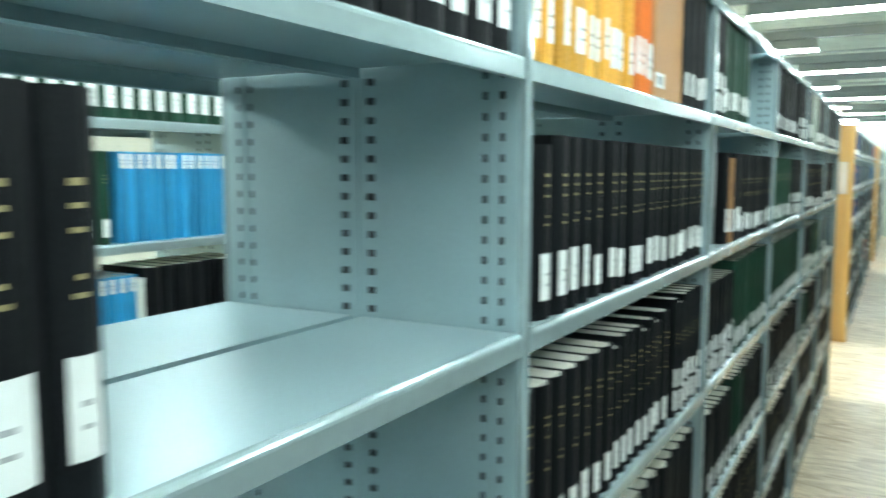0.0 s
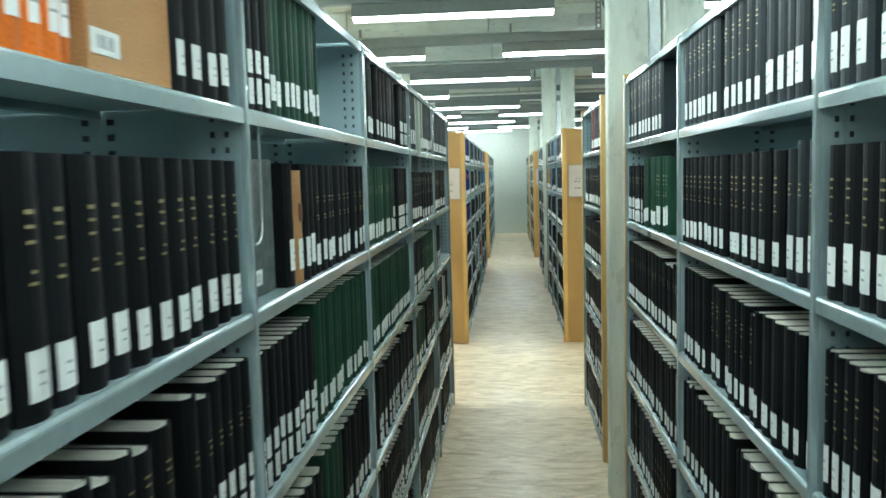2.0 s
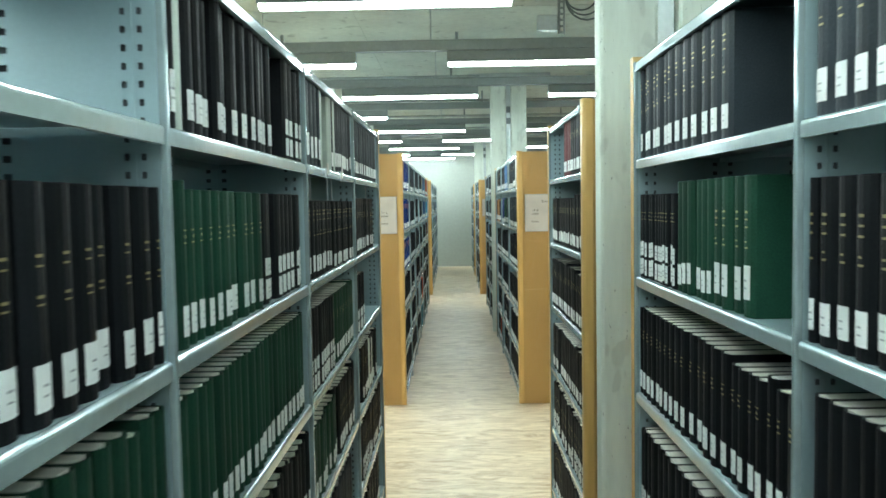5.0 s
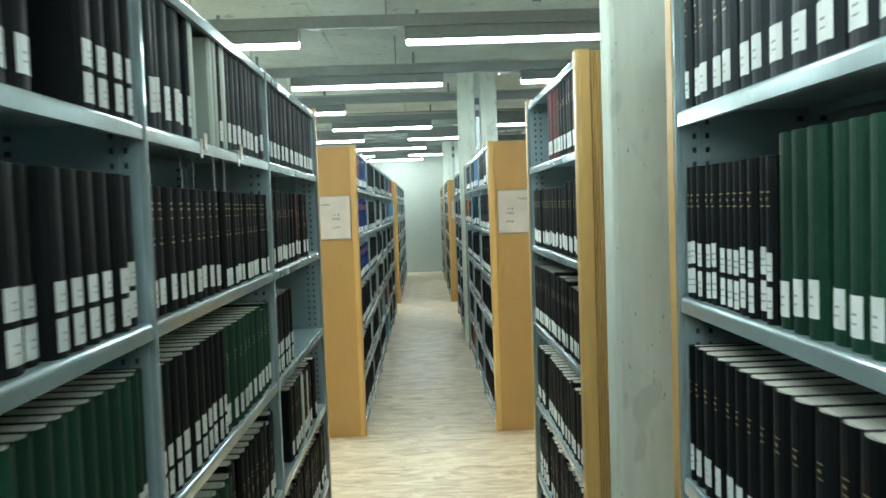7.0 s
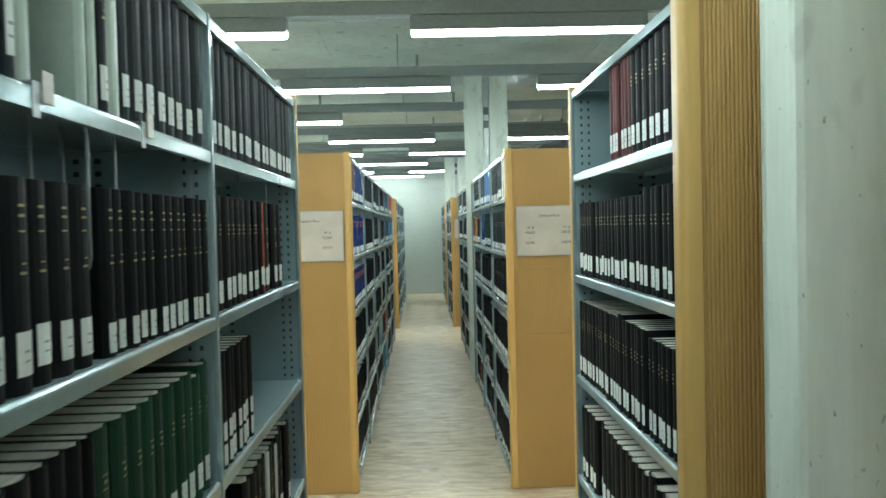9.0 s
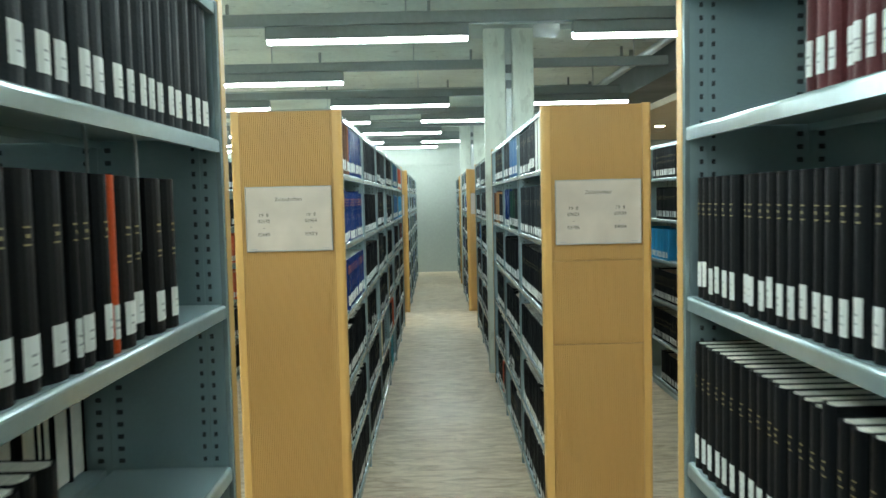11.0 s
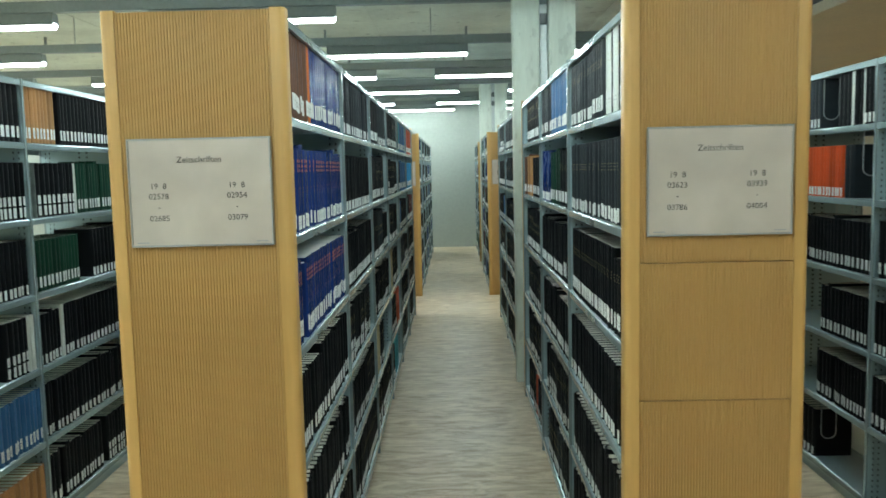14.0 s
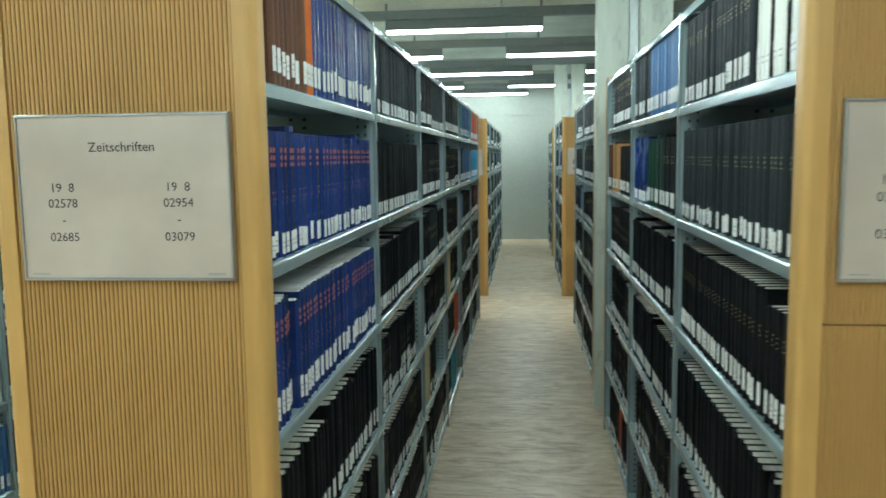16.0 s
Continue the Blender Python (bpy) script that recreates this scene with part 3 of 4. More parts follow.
def fill(face, side, y0, level, spec, single, start=0.010, stop=0.990):
    """Stands books on one shelf. spec: runs (colour, metres, label, heights index, gold, thickness index); colour '_' leaves a gap, '/' after a colour leans the run.
    face: x of the shelf front; side: +1 when the books look towards +x."""
    z = LEVELS[level] + 0.0005
    u = start
    bulk = None
    for run in spec:
        c, span, lab, hi, gold, girth = (tuple(run) + (None,) * 6)[:6]
        if c == "_":
            u += span
            continue
        lab = "1" if lab is None else lab
        hi = 1 if hi is None else hi
        gold = rng.choice((0, 1, 1, 2, 3, 5)) if gold is None else gold
        end = stop if run is spec[-1] and u + span > 0.86 else min(u + span, stop)
        usual_thick = ((3, 4, 4, 5) if y0 < 7 else (1, 2, 2, 3)) if c in "kdgn" else (1, 1, 2)
        ti = rng.choice(usual_thick)
        if girth is not None or c == "t" and span < 0.06:
            ti = 4 if girth is None else girth
            usual_thick = (ti,)
        while True:
            if rng.random() < 0.25:
                ti = rng.choice(usual_thick)
            th = THICK[ti]
            if u + th > end:
                th = max([k for k in THICK if u + k <= end], default=0)
                if not th:
                    break
            h = HEIGHTS[min(4, max(0, hi + (rng.choice((-1, 0, 0, 1)) if rng.random() < 0.12 else 0)))]
            yy = u + th / 2
            back = 0.006 + rng.uniform(0, 0.006) + (rng.uniform(0, 0.012) if rng.random() < 0.1 else 0)
            lean = rng.uniform(-0.3, 0.3)
            y = y0 + yy
            m = pose(face - side * back, y, z, 0, 0, 90 * side + rng.uniform(-0.5, 0.5)) @ pose(0, 0, 0, 0, lean, 0)
            if single:
                a, b, d = book_meshes(c, th, h, gold, lab)
                ob = new("bound_journal", a)
                ob.matrix_basis = m
                tagged(ob, f"{CNAME[c]} bound journal volume standing on a steel shelf", "book", "bound journals on the shelves")
                part("page_block", b, None, ob)
                for line in GOLDS[gold]:
                    part("stamped_line", CACHE[c == "b", th, line], None, ob, "red stamped line" if c == "b" else "gold stamped line")
                if lab != "0":
                    part("spine_label", d, None, ob, "white paper shelf label").location = (0, 0, rng.choice((0, 0, 0, 0.003, -0.003, 0.006)))
            else:
                if bulk is None:
                    bulk = bmesh.new()
                    mats = []
                if c not in mats:
                    mats.append(c)
                k = 4 + mats.index(c)
                vs = add_cover(bulk, th, h, GOLDS[gold], mi=(k, 3)) + add_pages(bulk, th, h, 0)
                for z0, z1 in LABELS[lab]:
                    vs += add_label(bulk, th, z0, z1, (1, 2))
                for v in vs:
                    v.co = m @ v.co
            u += th + rng.uniform(0.0006, 0.002)
    if bulk is not None:
        me = bpy.data.meshes.new("row_of_books")
        bulk.to_mesh(me)
        bulk.free()
        for mm in (PAPER, LABEL, PRINT, GOLD, *[CLOTH[c] for c in mats]):
            me.materials.append(mm)
        ob = new("row_of_books", me)
        tagged(ob, f"row of {CNAME[mats[0]]} bound journals with white spine labels", "books", "far rows of journals", "stuff")


def usual(level, dark=True):
    """A nearly full shelf of black volumes in several sets."""
    runs, left = [], rng.uniform(0.80, 0.975)
    while left > 0.05:
        w = min(left, rng.uniform(0.15, 0.5))
        c = rng.choice("kkkkkkd") if dark else rng.choice("kkkdgkgbm")
        runs.append((c, w, rng.choice("1111233"), rng.choice((0, 1, 1, 1, 2)), rng.choice((0, 1, 2, 3))))
        left -= w
    return runs


def face_bay(face, side, y0, specs, single_levels=()):
    for level in range(6):
        spec = specs[level] if level in specs else usual(level)
        if spec:
            fill(face, side, y0, level, spec, level in single_levels)


# ---- rows of the first block ----
for i in range(-1, 7):
    y = -0.17 + i
    bay(XL, y, last=i == 6)
    bay(NXL, y, last=i == 6)
end_panel(XL, 6.878, 1)
end_panel(NXL, 6.878, 1)
for i in range(-2, 4):
    bay(XR + DEEP, 0.915 + i, last=i == 3)
    bay(NXR + DEEP, 0.915 + i, last=i == 3)
end_panel(XR + DEEP, 4.963, 1)
end_panel(XR + DEEP, 5.742, -1)
bay(XR + DEEP, 5.79, last=True)
bay(NXR + DEEP, 5.79, last=True)
end_panel(XR + DEEP, 6.838, 1)
end_panel(NXR + DEEP, 6.838, 1)

K = "k"
# left face, from the first bay seen onwards
face_bay(XL, 1, 0.83, {5: [("_", 0.10), (K, 0.35, "0", 1), ("_", 0.22), (K, 0.28, "4", 1)], 4: [(K, 0.452, "4", 1, 5, 5)], 3: [("k", 0.2), ("_", 0.7)], 2: [("k", 0.4), ("_", 0.5)]}, (4,))
face_bay(XL, 1, 1.83, {5: [("y", 0.44, "4", 2, 0), ("o", 0.115, "4", 2, 0), ("_", 0.235), (K, 0.18, "1", 1, 0)], 4: [(K, 0.245, "4", 1, 5, 4), ("_", 0.02), ("k", 0.70, "1", 1, 5, 4)],
                       3: [(K, 0.715, "1", 1, 2), ("_", 0.03), (K, 0.22, "2", 2, 3)], 2: [("g", 0.5, "1", 1, 0), ("k", 0.4)]}, (3, 4, 5))
face_bay(XL, 1, 2.83, {5: [("_", 0.03), (K, 0.13, "2", 1, 0), ("g", 0.36, "1", 2, 0)], 4: [("_", 0.235), ("k", 0.056, "4", 1, 0, 4), ("t", 0.054, "4", 1, 0), (K, 0.11, "4", 1, 0, 4), (K, 0.51, "1", 1, 1, 4)],
                       3: [(K, 0.41, "2", 1, 0, 3), ("g", 0.54, "1", 3, 0, 3)], 2: [("k", 0.42, "1", 0), ("_", 0.02), ("g", 0.18, "1", 1, 0), (K, 0.33)]}, (3, 4, 5))
face_bay(XL, 1, 3.83, {5: [(K, 0.07, "4", 1, 0), ("w", 0.023, "0", 1, 0), (K, 0.58, "1", 1, 0), ("_", 0.12), (K, 0.18, "2", 1, 0)], 4: [("g", 0.55, "1", 1, 3), ("_", 0.02), (K, 0.39, "2", 1, 0)],
                       3: [("g", 0.95, "1", 2, 0, 3)], 2: [(K, 0.10, "1", 0, 0), ("_", 0.03), ("k", 0.8, "2", 1, 0)]}, (4,))
face_bay(XL, 1, 4.83, {5: [("d", 0.30, "4", 2, 0), ("w", 0.045, "0", 2, 0), ("_", 0.11), ("w", 0.05, "0", 1, 0), ("k", 0.05), ("w", 0.045, "0", 2, 0), ("d", 0.36, "1", 1, 0)],
                       4: [(K, 0.47, "1", 0, 2, 4), ("_", 0.03), (K, 0.47, "3", 0, 2, 3)], 3: [("k", 0.45, "2", 1, 0), ("g", 0.51, "1", 1, 3)], 2: [("g", 0.5, "1", 0, 0), ("k", 0.4)]}, (4, 5))
face_bay(XL, 1, 5.83, {5: [("d", 0.90, "1", 1, 0)], 4: [("k", 0.40, "1", 1, 3), ("k", 0.10, "1", 1, 3), ("f", 0.030, "1", 1, 0), ("k", 0.235, "1", 1, 1)], 3: [("k", 0.34, "2", 1, 0)],
                       2: [("_", 0.22), ("k", 0.24), ("v", 0.0215, "0", 1, 0), ("k", 0.1), ("v", 0.0215, "0", 0, 0), ("k", 0.2)]}, (4,))
# right face
face_bay(XR, -1, 0.915, {})
face_bay(XR, -1, 1.915, {5: [("d", 0.95, "4", 1, 1)], 4: [(K, 0.95, "4", 1, 5)], 3: [(K, 0.95, "4", 1, 2)]}, (4,))
face_bay(XR, -1, 2.915, {5: [("d", 0.30, "4", 2, 0), ("d", 0.66, "1", 1, 2)], 4: [("d", 0.17, "4", 2, 3), ("_", 0.035), (K, 0.76, "1", 1, 5)],
                         3: [(K, 0.07, "1", 0, 0), ("_", 0.02), (K, 0.25, "1", 1, 0), (K, 0.38, "1", 1, 2), ("_", 0.015), (K, 0.21, "1", 2, 0)], 2: [(K, 0.45, "1", 0, 0), ("_", 0.02), (K, 0.48, "1", 1, 0)]}, (3, 4))
face_bay(XR, -1, 3.915, {5: [("_", 0.30), ("d", 0.68, "1", 1, 2)], 4: [("_", 0.185), ("g", 0.225, "4", 2, 5, 4), ("g", 0.25, "1", 2, 0, 3), (K, 0.325, "2", 0, 3, 1)], 3: [(K, 0.30, "1", 0, 3), (K, 0.66, "1", 1, 3)], 2: [(K, 0.95, "1", 0, 0)]}, (4,))
face_bay(XR, -1, 5.79, {5: [("k", 0.34, "1", 1, 3), ("m", 0.20, "1", 1, 0)], 4: [(K, 0.26, "1", 1, 3, 3), (K, 0.70, "1", 0, 3, 2)], 3: [(K, 0.24, "1", 0, 3, 2), ("_", 0.01), (K, 0.70, "1", 1, 3, 2)], 2: [(K, 0.95, "1", 0, 0)]}, (4,))


def back_of(face, side, y0, levels=range(6)):
    """Unseen volumes on the far side of a double bay, added to block light."""
    for level in levels:
        fill(face - side * DEEP, -side, y0, level, usual(level), False)


for y in (3.83, 4.83, 5.83):
    back_of(XL, 1, y)
back_of(XL, 1, 2.83, (0, 1, 2, 3))
back_of(XL, 1, 1.83, (0, 1, 2, 3))
for y in (0.915, 1.915, 2.915):
    back_of(XR, -1, y, (0, 1, 2, 3, 5))
for y in (3.915, 5.79):
    back_of(XR, -1, y)


TAN = next(ob for ob in bpy.data.objects if ob.name.startswith("bound_journal") and ob.data.materials[0] == CLOTH["t"])


def archive_box(face, side, y, level, width, high, cloth_key, label, back=0.02):
    """A flat-spined card box with a bar-coded label."""
    root = empty("archive_box", pose(face - side * back, y, LEVELS[level] + 0.0005, 0, 0, 90 * side), label, "box")
    bm = bmesh.new()
    bbox(bm, -width / 2, width / 2, 0, 0.19, 0, high, 0.003)
    part("body", bm, CLOTH[cloth_key], root)
    bm = bmesh.new()
    box(bm, -width / 2 + 0.006, -width / 2 + 0.066, -0.0008, 0.0, 0.02, 0.046)
    lab = part("bar_code_label", bm, LABEL, root, "white bar-coded label")
    x = -width / 2 + 0.018
    while x < -width / 2 + 0.052:
        w = rng.choice((0.0008, 0.0012))
        bm = bmesh.new()
        box(bm, x, x + w, -0.0012, -0.0008, 0.026, 0.040)
        part("bar", bm, PRINT, lab)
        x += w + rng.choice((0.0016, 0.0026))
    return root


archive_box(XL, 1, 2.99, 4, 0.145, 0.235, "e", "grey-green marbled archive box with a bar code", 0.036)
archive_box(XL, 1, 2.515, 5, 0.20, 0.245, "t", "tan cardboard archive box beside yellow journals")


patch = bmesh.new()
box(patch, -0.011, 0.011, -0.0018, 0.0, 0.0, 0.034)
title = part("title_patch", patch, CLOTH["n"], TAN, "dark brown title patch")
title.location = (0, 0.0012, 0.118)


def wire_support(face, side, y, level, drop=0.21, flat=False):
    """A bent wire book support that hangs from the shelf above."""
    top = (LEVELS + [CAP])[level + 1] - 0.003
    pts = [(0.0, 0.0, 0.0), (0.0, -0.004, -0.03), (0.0, -0.004, -drop + 0.02)]
    pts += [(0, -0.004 + 0.035 * (1 - math.cos(a)), -drop + 0.02 - 0.03 * math.sin(a)) for a in [math.pi * k / 8 for k in range(1, 8)]]
    pts += [(0, 0.066, -drop + 0.02), (0, 0.066, -0.03), (0, 0.07, 0.0)]
    bm = bmesh.new()
    tube(bm, pts, 0.0023, 8)
    ob = new("wire_book_support", mesh("wire_book_support", bm, WIRE))
    ob.matrix_basis = pose(face - side * (0.011 if flat else 0.03), y, top, 0, 0, 180 if flat else 90 * side)
    tagged(ob, "bent grey wire book support hanging under a steel shelf", "book support", "wire book supports")


for face, side, y, level in ((XR, -1, 3.95, 5), (NXR, -1, 10.45, 5), (NXR, -1, 9.60, 5), (NXR, -1, 11.15, 5), (NXR, -1, 10.08, 4), (NXR, -1, 10.40, 0), (NXL, 1, 9.72, 5), (XL, 1, 5.40, 5), (XL, 1, 5.33, 4), (XL, 1, 5.42, 4), (XL, 1, 6.47, 4), (NXR, -1, 10.30, 3), (NXR, -1, 9.35, 5)):
    wire_support(face, side, y, level, 0.20)
wire_support(XL, 1, 2.915, 4, 0.20, True)


def lip_clip(face, side, y, level):
    """A sprung metal clip pushed over the front lip of a shelf, with a small card tab."""
    root = empty("shelf_clip", pose(face, y, LEVELS[level], 0, 0, 90 * side), "small grey metal label clip on a shelf lip", "clip", "shelf clips")
    bm = bmesh.new()
    prism(bm, [(-0.0012, -0.034), (-0.0012, 0.003), (0.028, 0.003), (0.028, 0.0015), (-0.0002, 0.0015), (-0.0002, -0.034)], "x", -0.008, 0.008)
    part("spring", bm, WIRE, root)
    bm = bmesh.new()
    bbox(bm, 0.009, 0.034, -0.004, -0.0016, -0.018, 0.016, 0.0008, 1)
    part("card_tab", bm, SIGN, root, "cream card tab")


lip_clip(XL, 1, 5.145, 5)
lip_clip(XL, 1, 5.458, 5)

# slotted bracket with cables under the ceiling
root = empty("ceiling_bracket", pose(1.13, 8.15, CEIL), "galvanised slotted bracket with loose cables under the ceiling", "bracket")
bm = bmesh.new()
for k in range(9):
    z = -0.04 * k
    for x0, x1 in ((-0.022, -0.009), (0.009, 0.022)):
        box(bm, x0, x1, -0.003, 0.0, z - 0.04, z)
    box(bm, -0.009, 0.009, -0.003, 0.0, z - 0.04, z - 0.026)
box(bm, -0.022, -0.019, 0.0, 0.035, -0.36, 0)
box(bm, 0.019, 0.022, 0.0, 0.035, -0.36, 0)
part("slotted_channel", bm, RAIL, root)
bm = bmesh.new()
bbox(bm, -0.16, -0.03, -0.02, 0.05, -0.34, -0.24, 0.004, 1)
part("junction_box", bm, PIPE, root)
for k in range(3):
    bm = bmesh.new()
    tube(bm, [(0.03 + 0.10 * (1 - math.cos(a)) * (1 + 0.2 * k), 0.01 * k, -0.12 - (0.09 + 0.03 * k) * math.sin(a)) for a in [math.pi * i / 10 for i in range(11)]], 0.006, 6)
    part("cable", bm, DARK, root)

# what shows through the open bay
for i in range(0, 7):
    y = -0.17 + i
    sp = {2: {4: [("g", 0.47, "1", 1, 3), ("_", 0.02), ("c", 0.48, "5", 1, 0, 1)], 5: [("g", 0.9, "4", 1, 0)], 3: [("c", 0.55, "5", 1, 0, 1), ("v", 0.03, "0", 0, 0), ("k", 0.38, "0", 2, 0)], 2: [("r", 0.6), ("k", 0.35)]},
          3: {4: [("g", 0.08), ("c", 0.6, "4", 1, 0)], 5: [("g", 0.9, "4", 1, 0)], 3: [("c", 0.2, "4", 1, 0), ("w", 0.04), ("k", 0.6)], 2: [("r", 0.3), ("k", 0.4)]}}.get(i, {})
    face_bay(NXL, 1, y, sp)
for i in range(0, 4):
    face_bay(NXR, -1, 0.915 + i, {})

# ---- rows of the second block ----
Y2 = 8.783
YN = 8.943
for i in range(6):
    bay(XL, Y2 + i, last=i == 5)
    bay(NXL, YN + i, last=i == 5)
end_panel(XL, 8.735, -1)
end_panel(XL, Y2 + 6.048, 1)
end_panel(NXL, 8.895, -1)
sign(XL, 8.735, (("19  8", "02578", "-", "02685"), ("19  8", "02954", "-", "03079")))
for i in range(3):
    bay(XR + DEEP, Y2 + i, last=i == 2)
end_panel(XR + DEEP, 8.735, -1, (0.865, 1.227))
sign(XR + DEEP, 8.735, (("19  8", "03623", "-", "03786"), ("19  8", "03939", "-", "04004")))
end_panel(XR + DEEP, Y2 + 3.048, 1)
end_panel(XR + DEEP, 12.53, -1)
for i in range(2):
    bay(XR + DEEP, 12.578 + i, last=i == 1)
end_panel(XR + DEEP, 14.626, 1)
for i in range(4):
    bay(NXR + DEEP, YN + i, last=i == 3)
end_panel(NXR + DEEP, 8.895, -1)

face_bay(XL, 1, Y2, {5: [("n", 0.31, "1", 1, 0), ("o", 0.065, "1", 2, 0), ("b", 0.58, "1", 1, 0)], 4: [("b", 0.97, "3", 1, 6)], 3: [("b", 0.97, "1", 1, 6)], 2: [("_", 0.03), (K, 0.36, "1", 0, 0), ("_", 0.02), (K, 0.55, "1", 2, 0)],
                     1: [(K, 0.95, "1", 0, 0)], 0: [(K, 0.95, "1", 1, 0)]}, (3, 4, 5))
face_bay(XL, 1, Y2 + 1, {5: [("d", 0.97, "3", 1, 0)], 4: [(K, 0.97, "3", 1, 0)], 3: [(K, 0.5, "1", 0, 0), (K, 0.45, "1", 1, 0)]}, ())
face_bay(XL, 1, Y2 + 2, {5: [("k", 0.5, "1", 1, 0), ("d", 0.4, "3", 1, 0)], 1: [("l", 0.25, "0", 3, 0), ("k", 0.3)]})
face_bay(XL, 1, Y2 + 3, {5: [(K, 0.6, "1", 1, 0), ("d", 0.35)], 2: [("l", 0.3, "0", 3, 0), ("k", 0.5)], 0: [("k", 0.3), ("p", 0.3, "0", 2, 0)], 1: [("k", 0.5), ("r", 0.3, "0", 2, 0)]})
face_bay(XL, 1, Y2 + 4, {5: [("p", 0.35, "1", 2, 0), ("s", 0.6, "1", 1, 0)], 4: [("k", 0.3), ("s", 0.6, "1", 1, 0)], 3: [("s", 0.3), ("k", 0.6)]})
face_bay(XL, 1, Y2 + 5, {5: [("c", 0.25, "1", 2, 0), ("r", 0.7, "1", 2, 0)], 4: [("s", 0.3, "1", 1, 0), ("c", 0.65, "1", 1, 0)], 3: [("k", 0.5), ("m", 0.4)]})
face_bay(XR, -1, Y2, {5: [("v", 0.085, "1", 2, 3), ("k", 0.0215, "0"), ("v", 0.07, "1", 2, 3), ("k", 0.0215, "0"), ("v", 0.08, "1", 2, 3), ("_", 0.045), ("d", 0.20, "1", 1, 3), ("d", 0.44, "3", 0, 3)], 4: [("d", 0.95, "3", 2, 3)],
                      3: [(K, 0.17, "1", 0, 3), ("_", 0.02), (K, 0.75, "1", 2, 3)], 2: [(K, 0.95, "3", 0, 0)], 1: [(K, 0.95, "3", 0, 0)], 0: [(K, 0.9, "1", 1, 0)]}, (4,))
face_bay(XR, -1, Y2 + 1, {5: [("s", 0.60, "1", 1, 0), ("d", 0.36, "1", 1, 0)], 4: [("k", 0.31, "1", 1, 3), ("g", 0.30, "1", 1, 0), ("_", 0.03), ("b", 0.28, "3", 2, 0)], 3: [("k", 0.22, "4", 2, 0), ("_", 0.03), ("k", 0.7, "1", 1, 0)], 2: [("k", 0.45, "1", 0, 0), ("_", 0.04), ("k", 0.4, "1", 1, 0)]}, ())
face_bay(XR, -1, Y2 + 2, {5: [("l", 0.05, "0", 1, 0), ("k", 0.7)], 4: [("k", 0.48, "1", 0, 0), ("t", 0.28, "1", 1, 0), ("n", 0.15, "1", 1, 0)], 0: [("k", 0.3), ("r", 0.1, "1", 1, 0), ("k", 0.4)]})
face_bay(XR, -1, 12.578, {5: [("d", 0.95, "1", 1, 0)]})
face_bay(XR, -1, 13.578, {3: [("s", 0.4, "1", 1, 0), ("k", 0.5)], 4: [("n", 0.2, "1", 1, 0), ("k", 0.7)]})
for i in range(6):
    back_of(XL, 1, Y2 + i)
for i in range(3):
    back_of(XR, -1, Y2 + i)
# neighbouring rows
NL = {0: {5: [("k", 0.60, "3", 1, 0), ("_", 0.06), ("k", 0.30, "1", 1, 0)], 4: [("k", 0.50, "3", 1, 0), ("v", 0.0215, "0", 1, 0), ("k", 0.45, "2", 1, 0)], 3: [("g", 0.30, "2", 1, 0), ("v", 0.0215, "0"), ("g", 0.2, "2", 1, 0), ("v", 0.0215, "0"), ("k", 0.35, "3", 1, 0)], 2: [("k", 0.70, "1", 0, 0), ("_", 0.06), ("k", 0.16, "2", 1, 0), ("v", 0.0215, "0", 1, 0)],
          1: [("_", 0.22), ("r", 0.12, "1", 1, 0), ("v", 0.0215, "0", 0, 0), ("_", 0.13), ("k", 0.034, "0", 1, 0), ("s", 0.42, "1", 1, 0)], 0: [("_", 0.15), ("t", 0.80, "3", 0, 0)]},
      1: {5: [("t", 0.26, "1", 1, 0), ("_", 0.04), ("k", 0.64, "1", 1, 0)], 4: [("e", 0.08, "0", 1, 0), ("k", 0.34, "2", 1, 0), ("v", 0.0215, "0", 1, 0), ("g", 0.45, "1", 1, 0)], 3: [("g", 0.45, "1", 0, 0), ("_", 0.1), ("k", 0.4, "3", 1, 0)],
          2: [("k", 0.2, "3", 0, 0), ("v", 0.0215, "0", 1, 0), ("k", 0.70, "3", 1, 0)], 1: [("k", 0.9, "3", 1, 0)], 0: [("k", 0.55, "1", 1, 0), ("_", 0.05), ("k", 0.3, "2", 1, 0)]},
      2: {5: [("g", 0.55, "1", 1, 0), ("k", 0.3)], 4: [("d", 0.6), ("k", 0.3)], 3: [("v", 0.0215, "0"), ("r", 0.6, "3", 1, 0)], 2: [("r", 0.7, "1", 1, 0)], 1: [("r", 0.15), ("v", 0.0215, "0"), ("k", 0.5)], 0: [("k", 0.6)]},
      3: {5: [("k", 0.9)], 3: [("r", 0.8)], 2: [("r", 0.5)]}, 4: {}}
for i in range(6):
    face_bay(NXL, 1, YN + i, NL.get(i, {}))
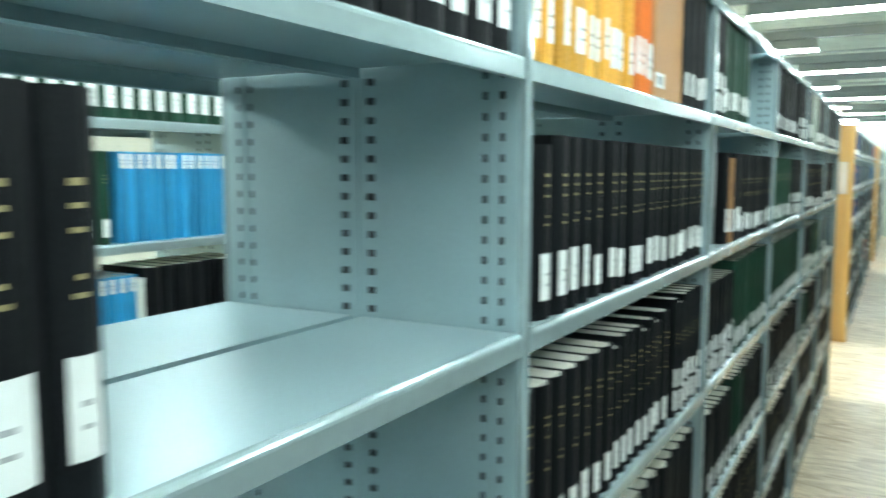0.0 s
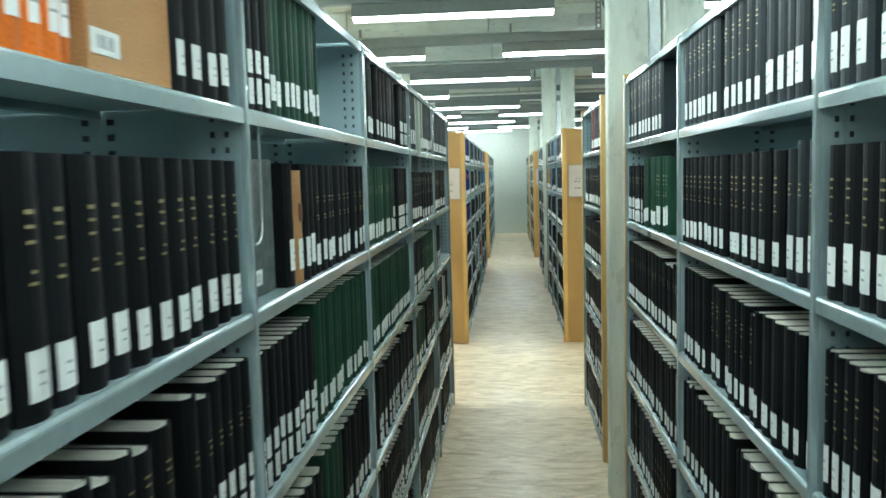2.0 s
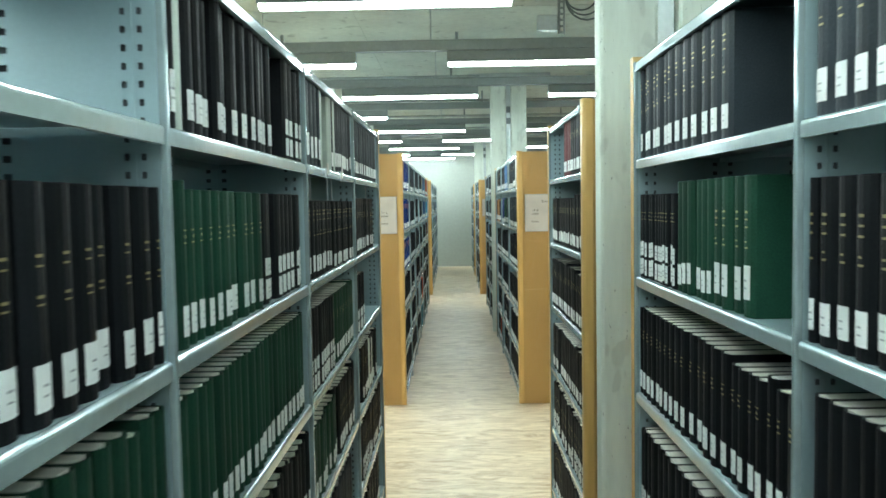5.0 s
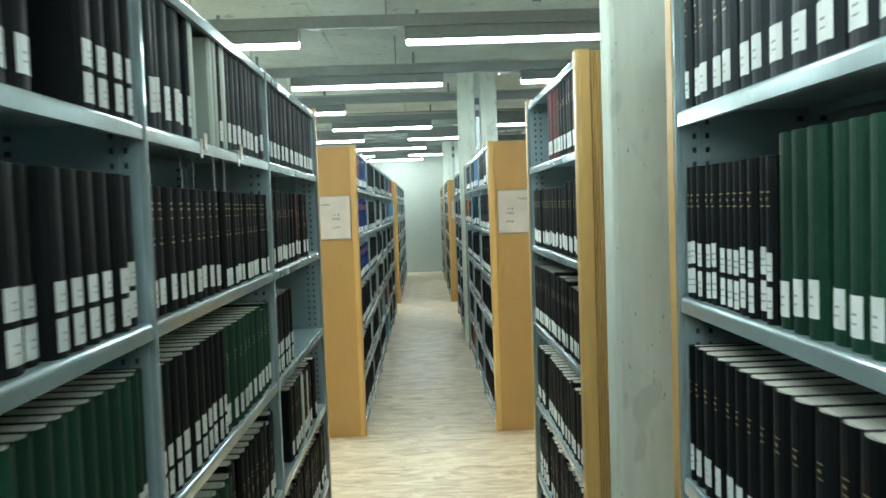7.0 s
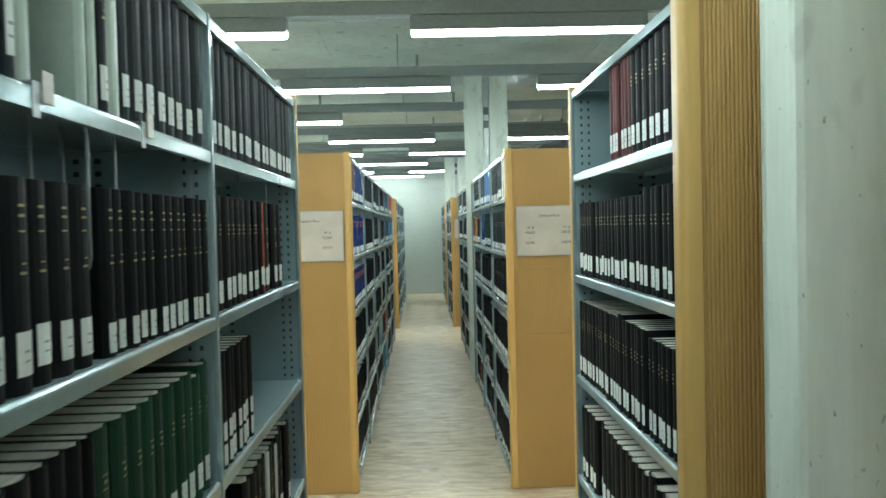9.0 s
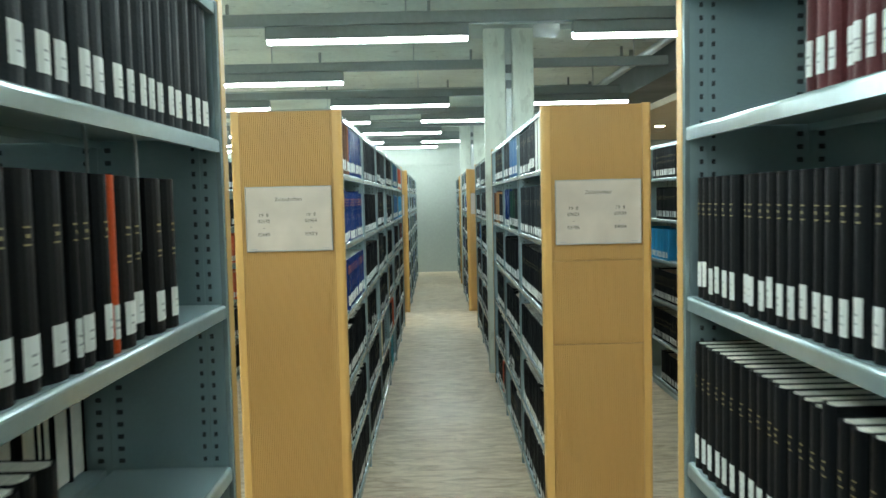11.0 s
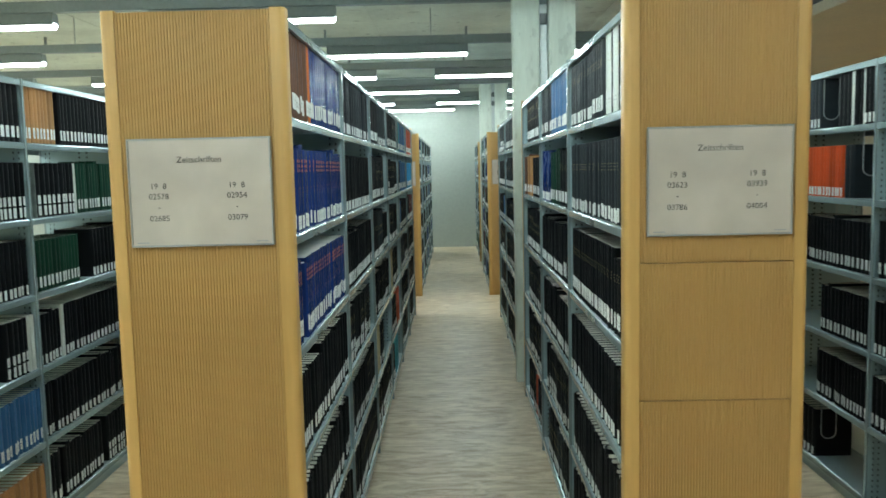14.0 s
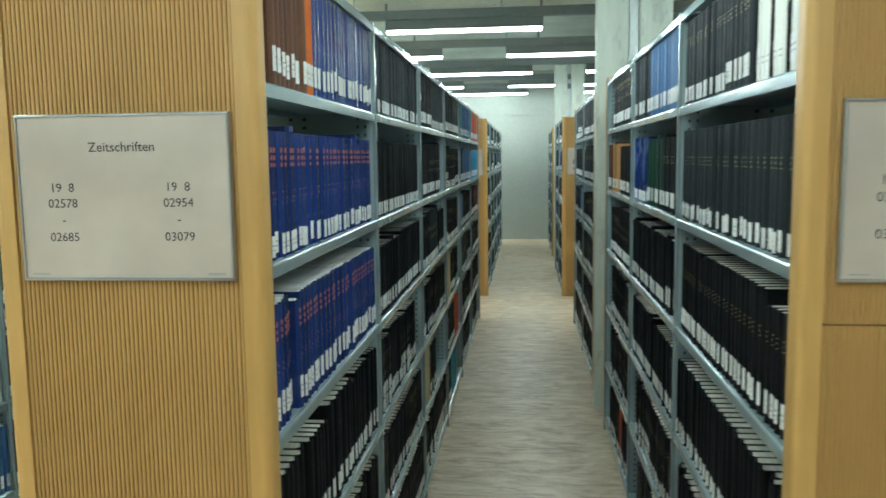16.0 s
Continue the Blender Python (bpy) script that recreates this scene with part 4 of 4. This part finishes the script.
NR = {0: {5: [("k", 0.2, "1", 1, 0), ("_", 0.42), ("e", 0.10, "0", 0, 0), ("v", 0.0215, "0", 1, 0), ("r", 0.10, "0", 1, 0)], 4: [("_", 0.34), ("l", 0.05, "0", 1, 0)], 3: [("k", 0.95, "1", 1, 0)], 2: [("k", 0.95, "3", 0, 0)], 1: [("k", 0.95, "1", 0, 0)], 0: [("_", 0.9)]},
      1: {5: [("k", 0.10, "3", 1, 0), ("v", 0.0215, "0", 1, 0), ("k", 0.08, "0", 1, 0), ("v", 0.0215, "0", 1, 0), ("k", 0.14, "0", 1, 0), ("_", 0.16), ("d", 0.40, "3", 1, 0)], 4: [("_", 0.18), ("d", 0.09, "0", 1, 0), ("f", 0.50, "3", 1, 0)],
          3: [("k", 0.75, "1", 0, 0)], 2: [("k", 0.45, "1", 0, 0)], 1: [("k", 0.5, "1", 0, 0)], 0: [("_", 0.48), ("k", 0.40, "3", 1, 0)]},
      2: {5: [("k", 0.7)], 4: [("k", 0.6)], 3: [("_", 0.3), ("c", 0.6, "1", 1, 0)], 2: [("k", 0.7)], 1: [("k", 0.7)], 0: [("k", 0.5)]}, 3: {}}
for i in range(4):
    face_bay(NXR, -1, YN + i, NR[i])

# ---- third block ----
Y3 = 16.02
XL3, XR3 = 0.04, 0.83       # this block stands a little closer together
for i in range(5):
    bay(XL3, Y3 + i, last=i == 4)
    face_bay(XL3, 1, Y3 + i, {k: usual(k, False) for k in range(6)})
end_panel(XL3, 15.972, -1)
sign(XL3, 15.972, None)
for i in range(2):
    bay(XR3 + DEEP, Y3 + i, last=i == 1)
    face_bay(XR3, -1, Y3 + i, {k: usual(k, False) for k in range(6)})
end_panel(XR3 + DEEP, 15.972, -1)
sign(XR3 + DEEP, 15.972, None)
end_panel(XR3 + DEEP, Y3 + 2.048, 1)
end_panel(XR3 + DEEP, 19.40, -1)
for i in range(2):
    bay(XR3 + DEEP, 19.45 + i, last=i == 1)
    face_bay(XR3, -1, 19.45 + i, {k: usual(k, False) for k in range(6)})
for i in range(5):
    bay(NXL, Y3 + i, last=i == 4)
    bay(NXR + DEEP, Y3 + i, last=i == 4)
    face_bay(NXL, 1, Y3 + i, {})
end_panel(NXL, 15.972, -1)
end_panel(NXR + DEEP, 15.972, -1)
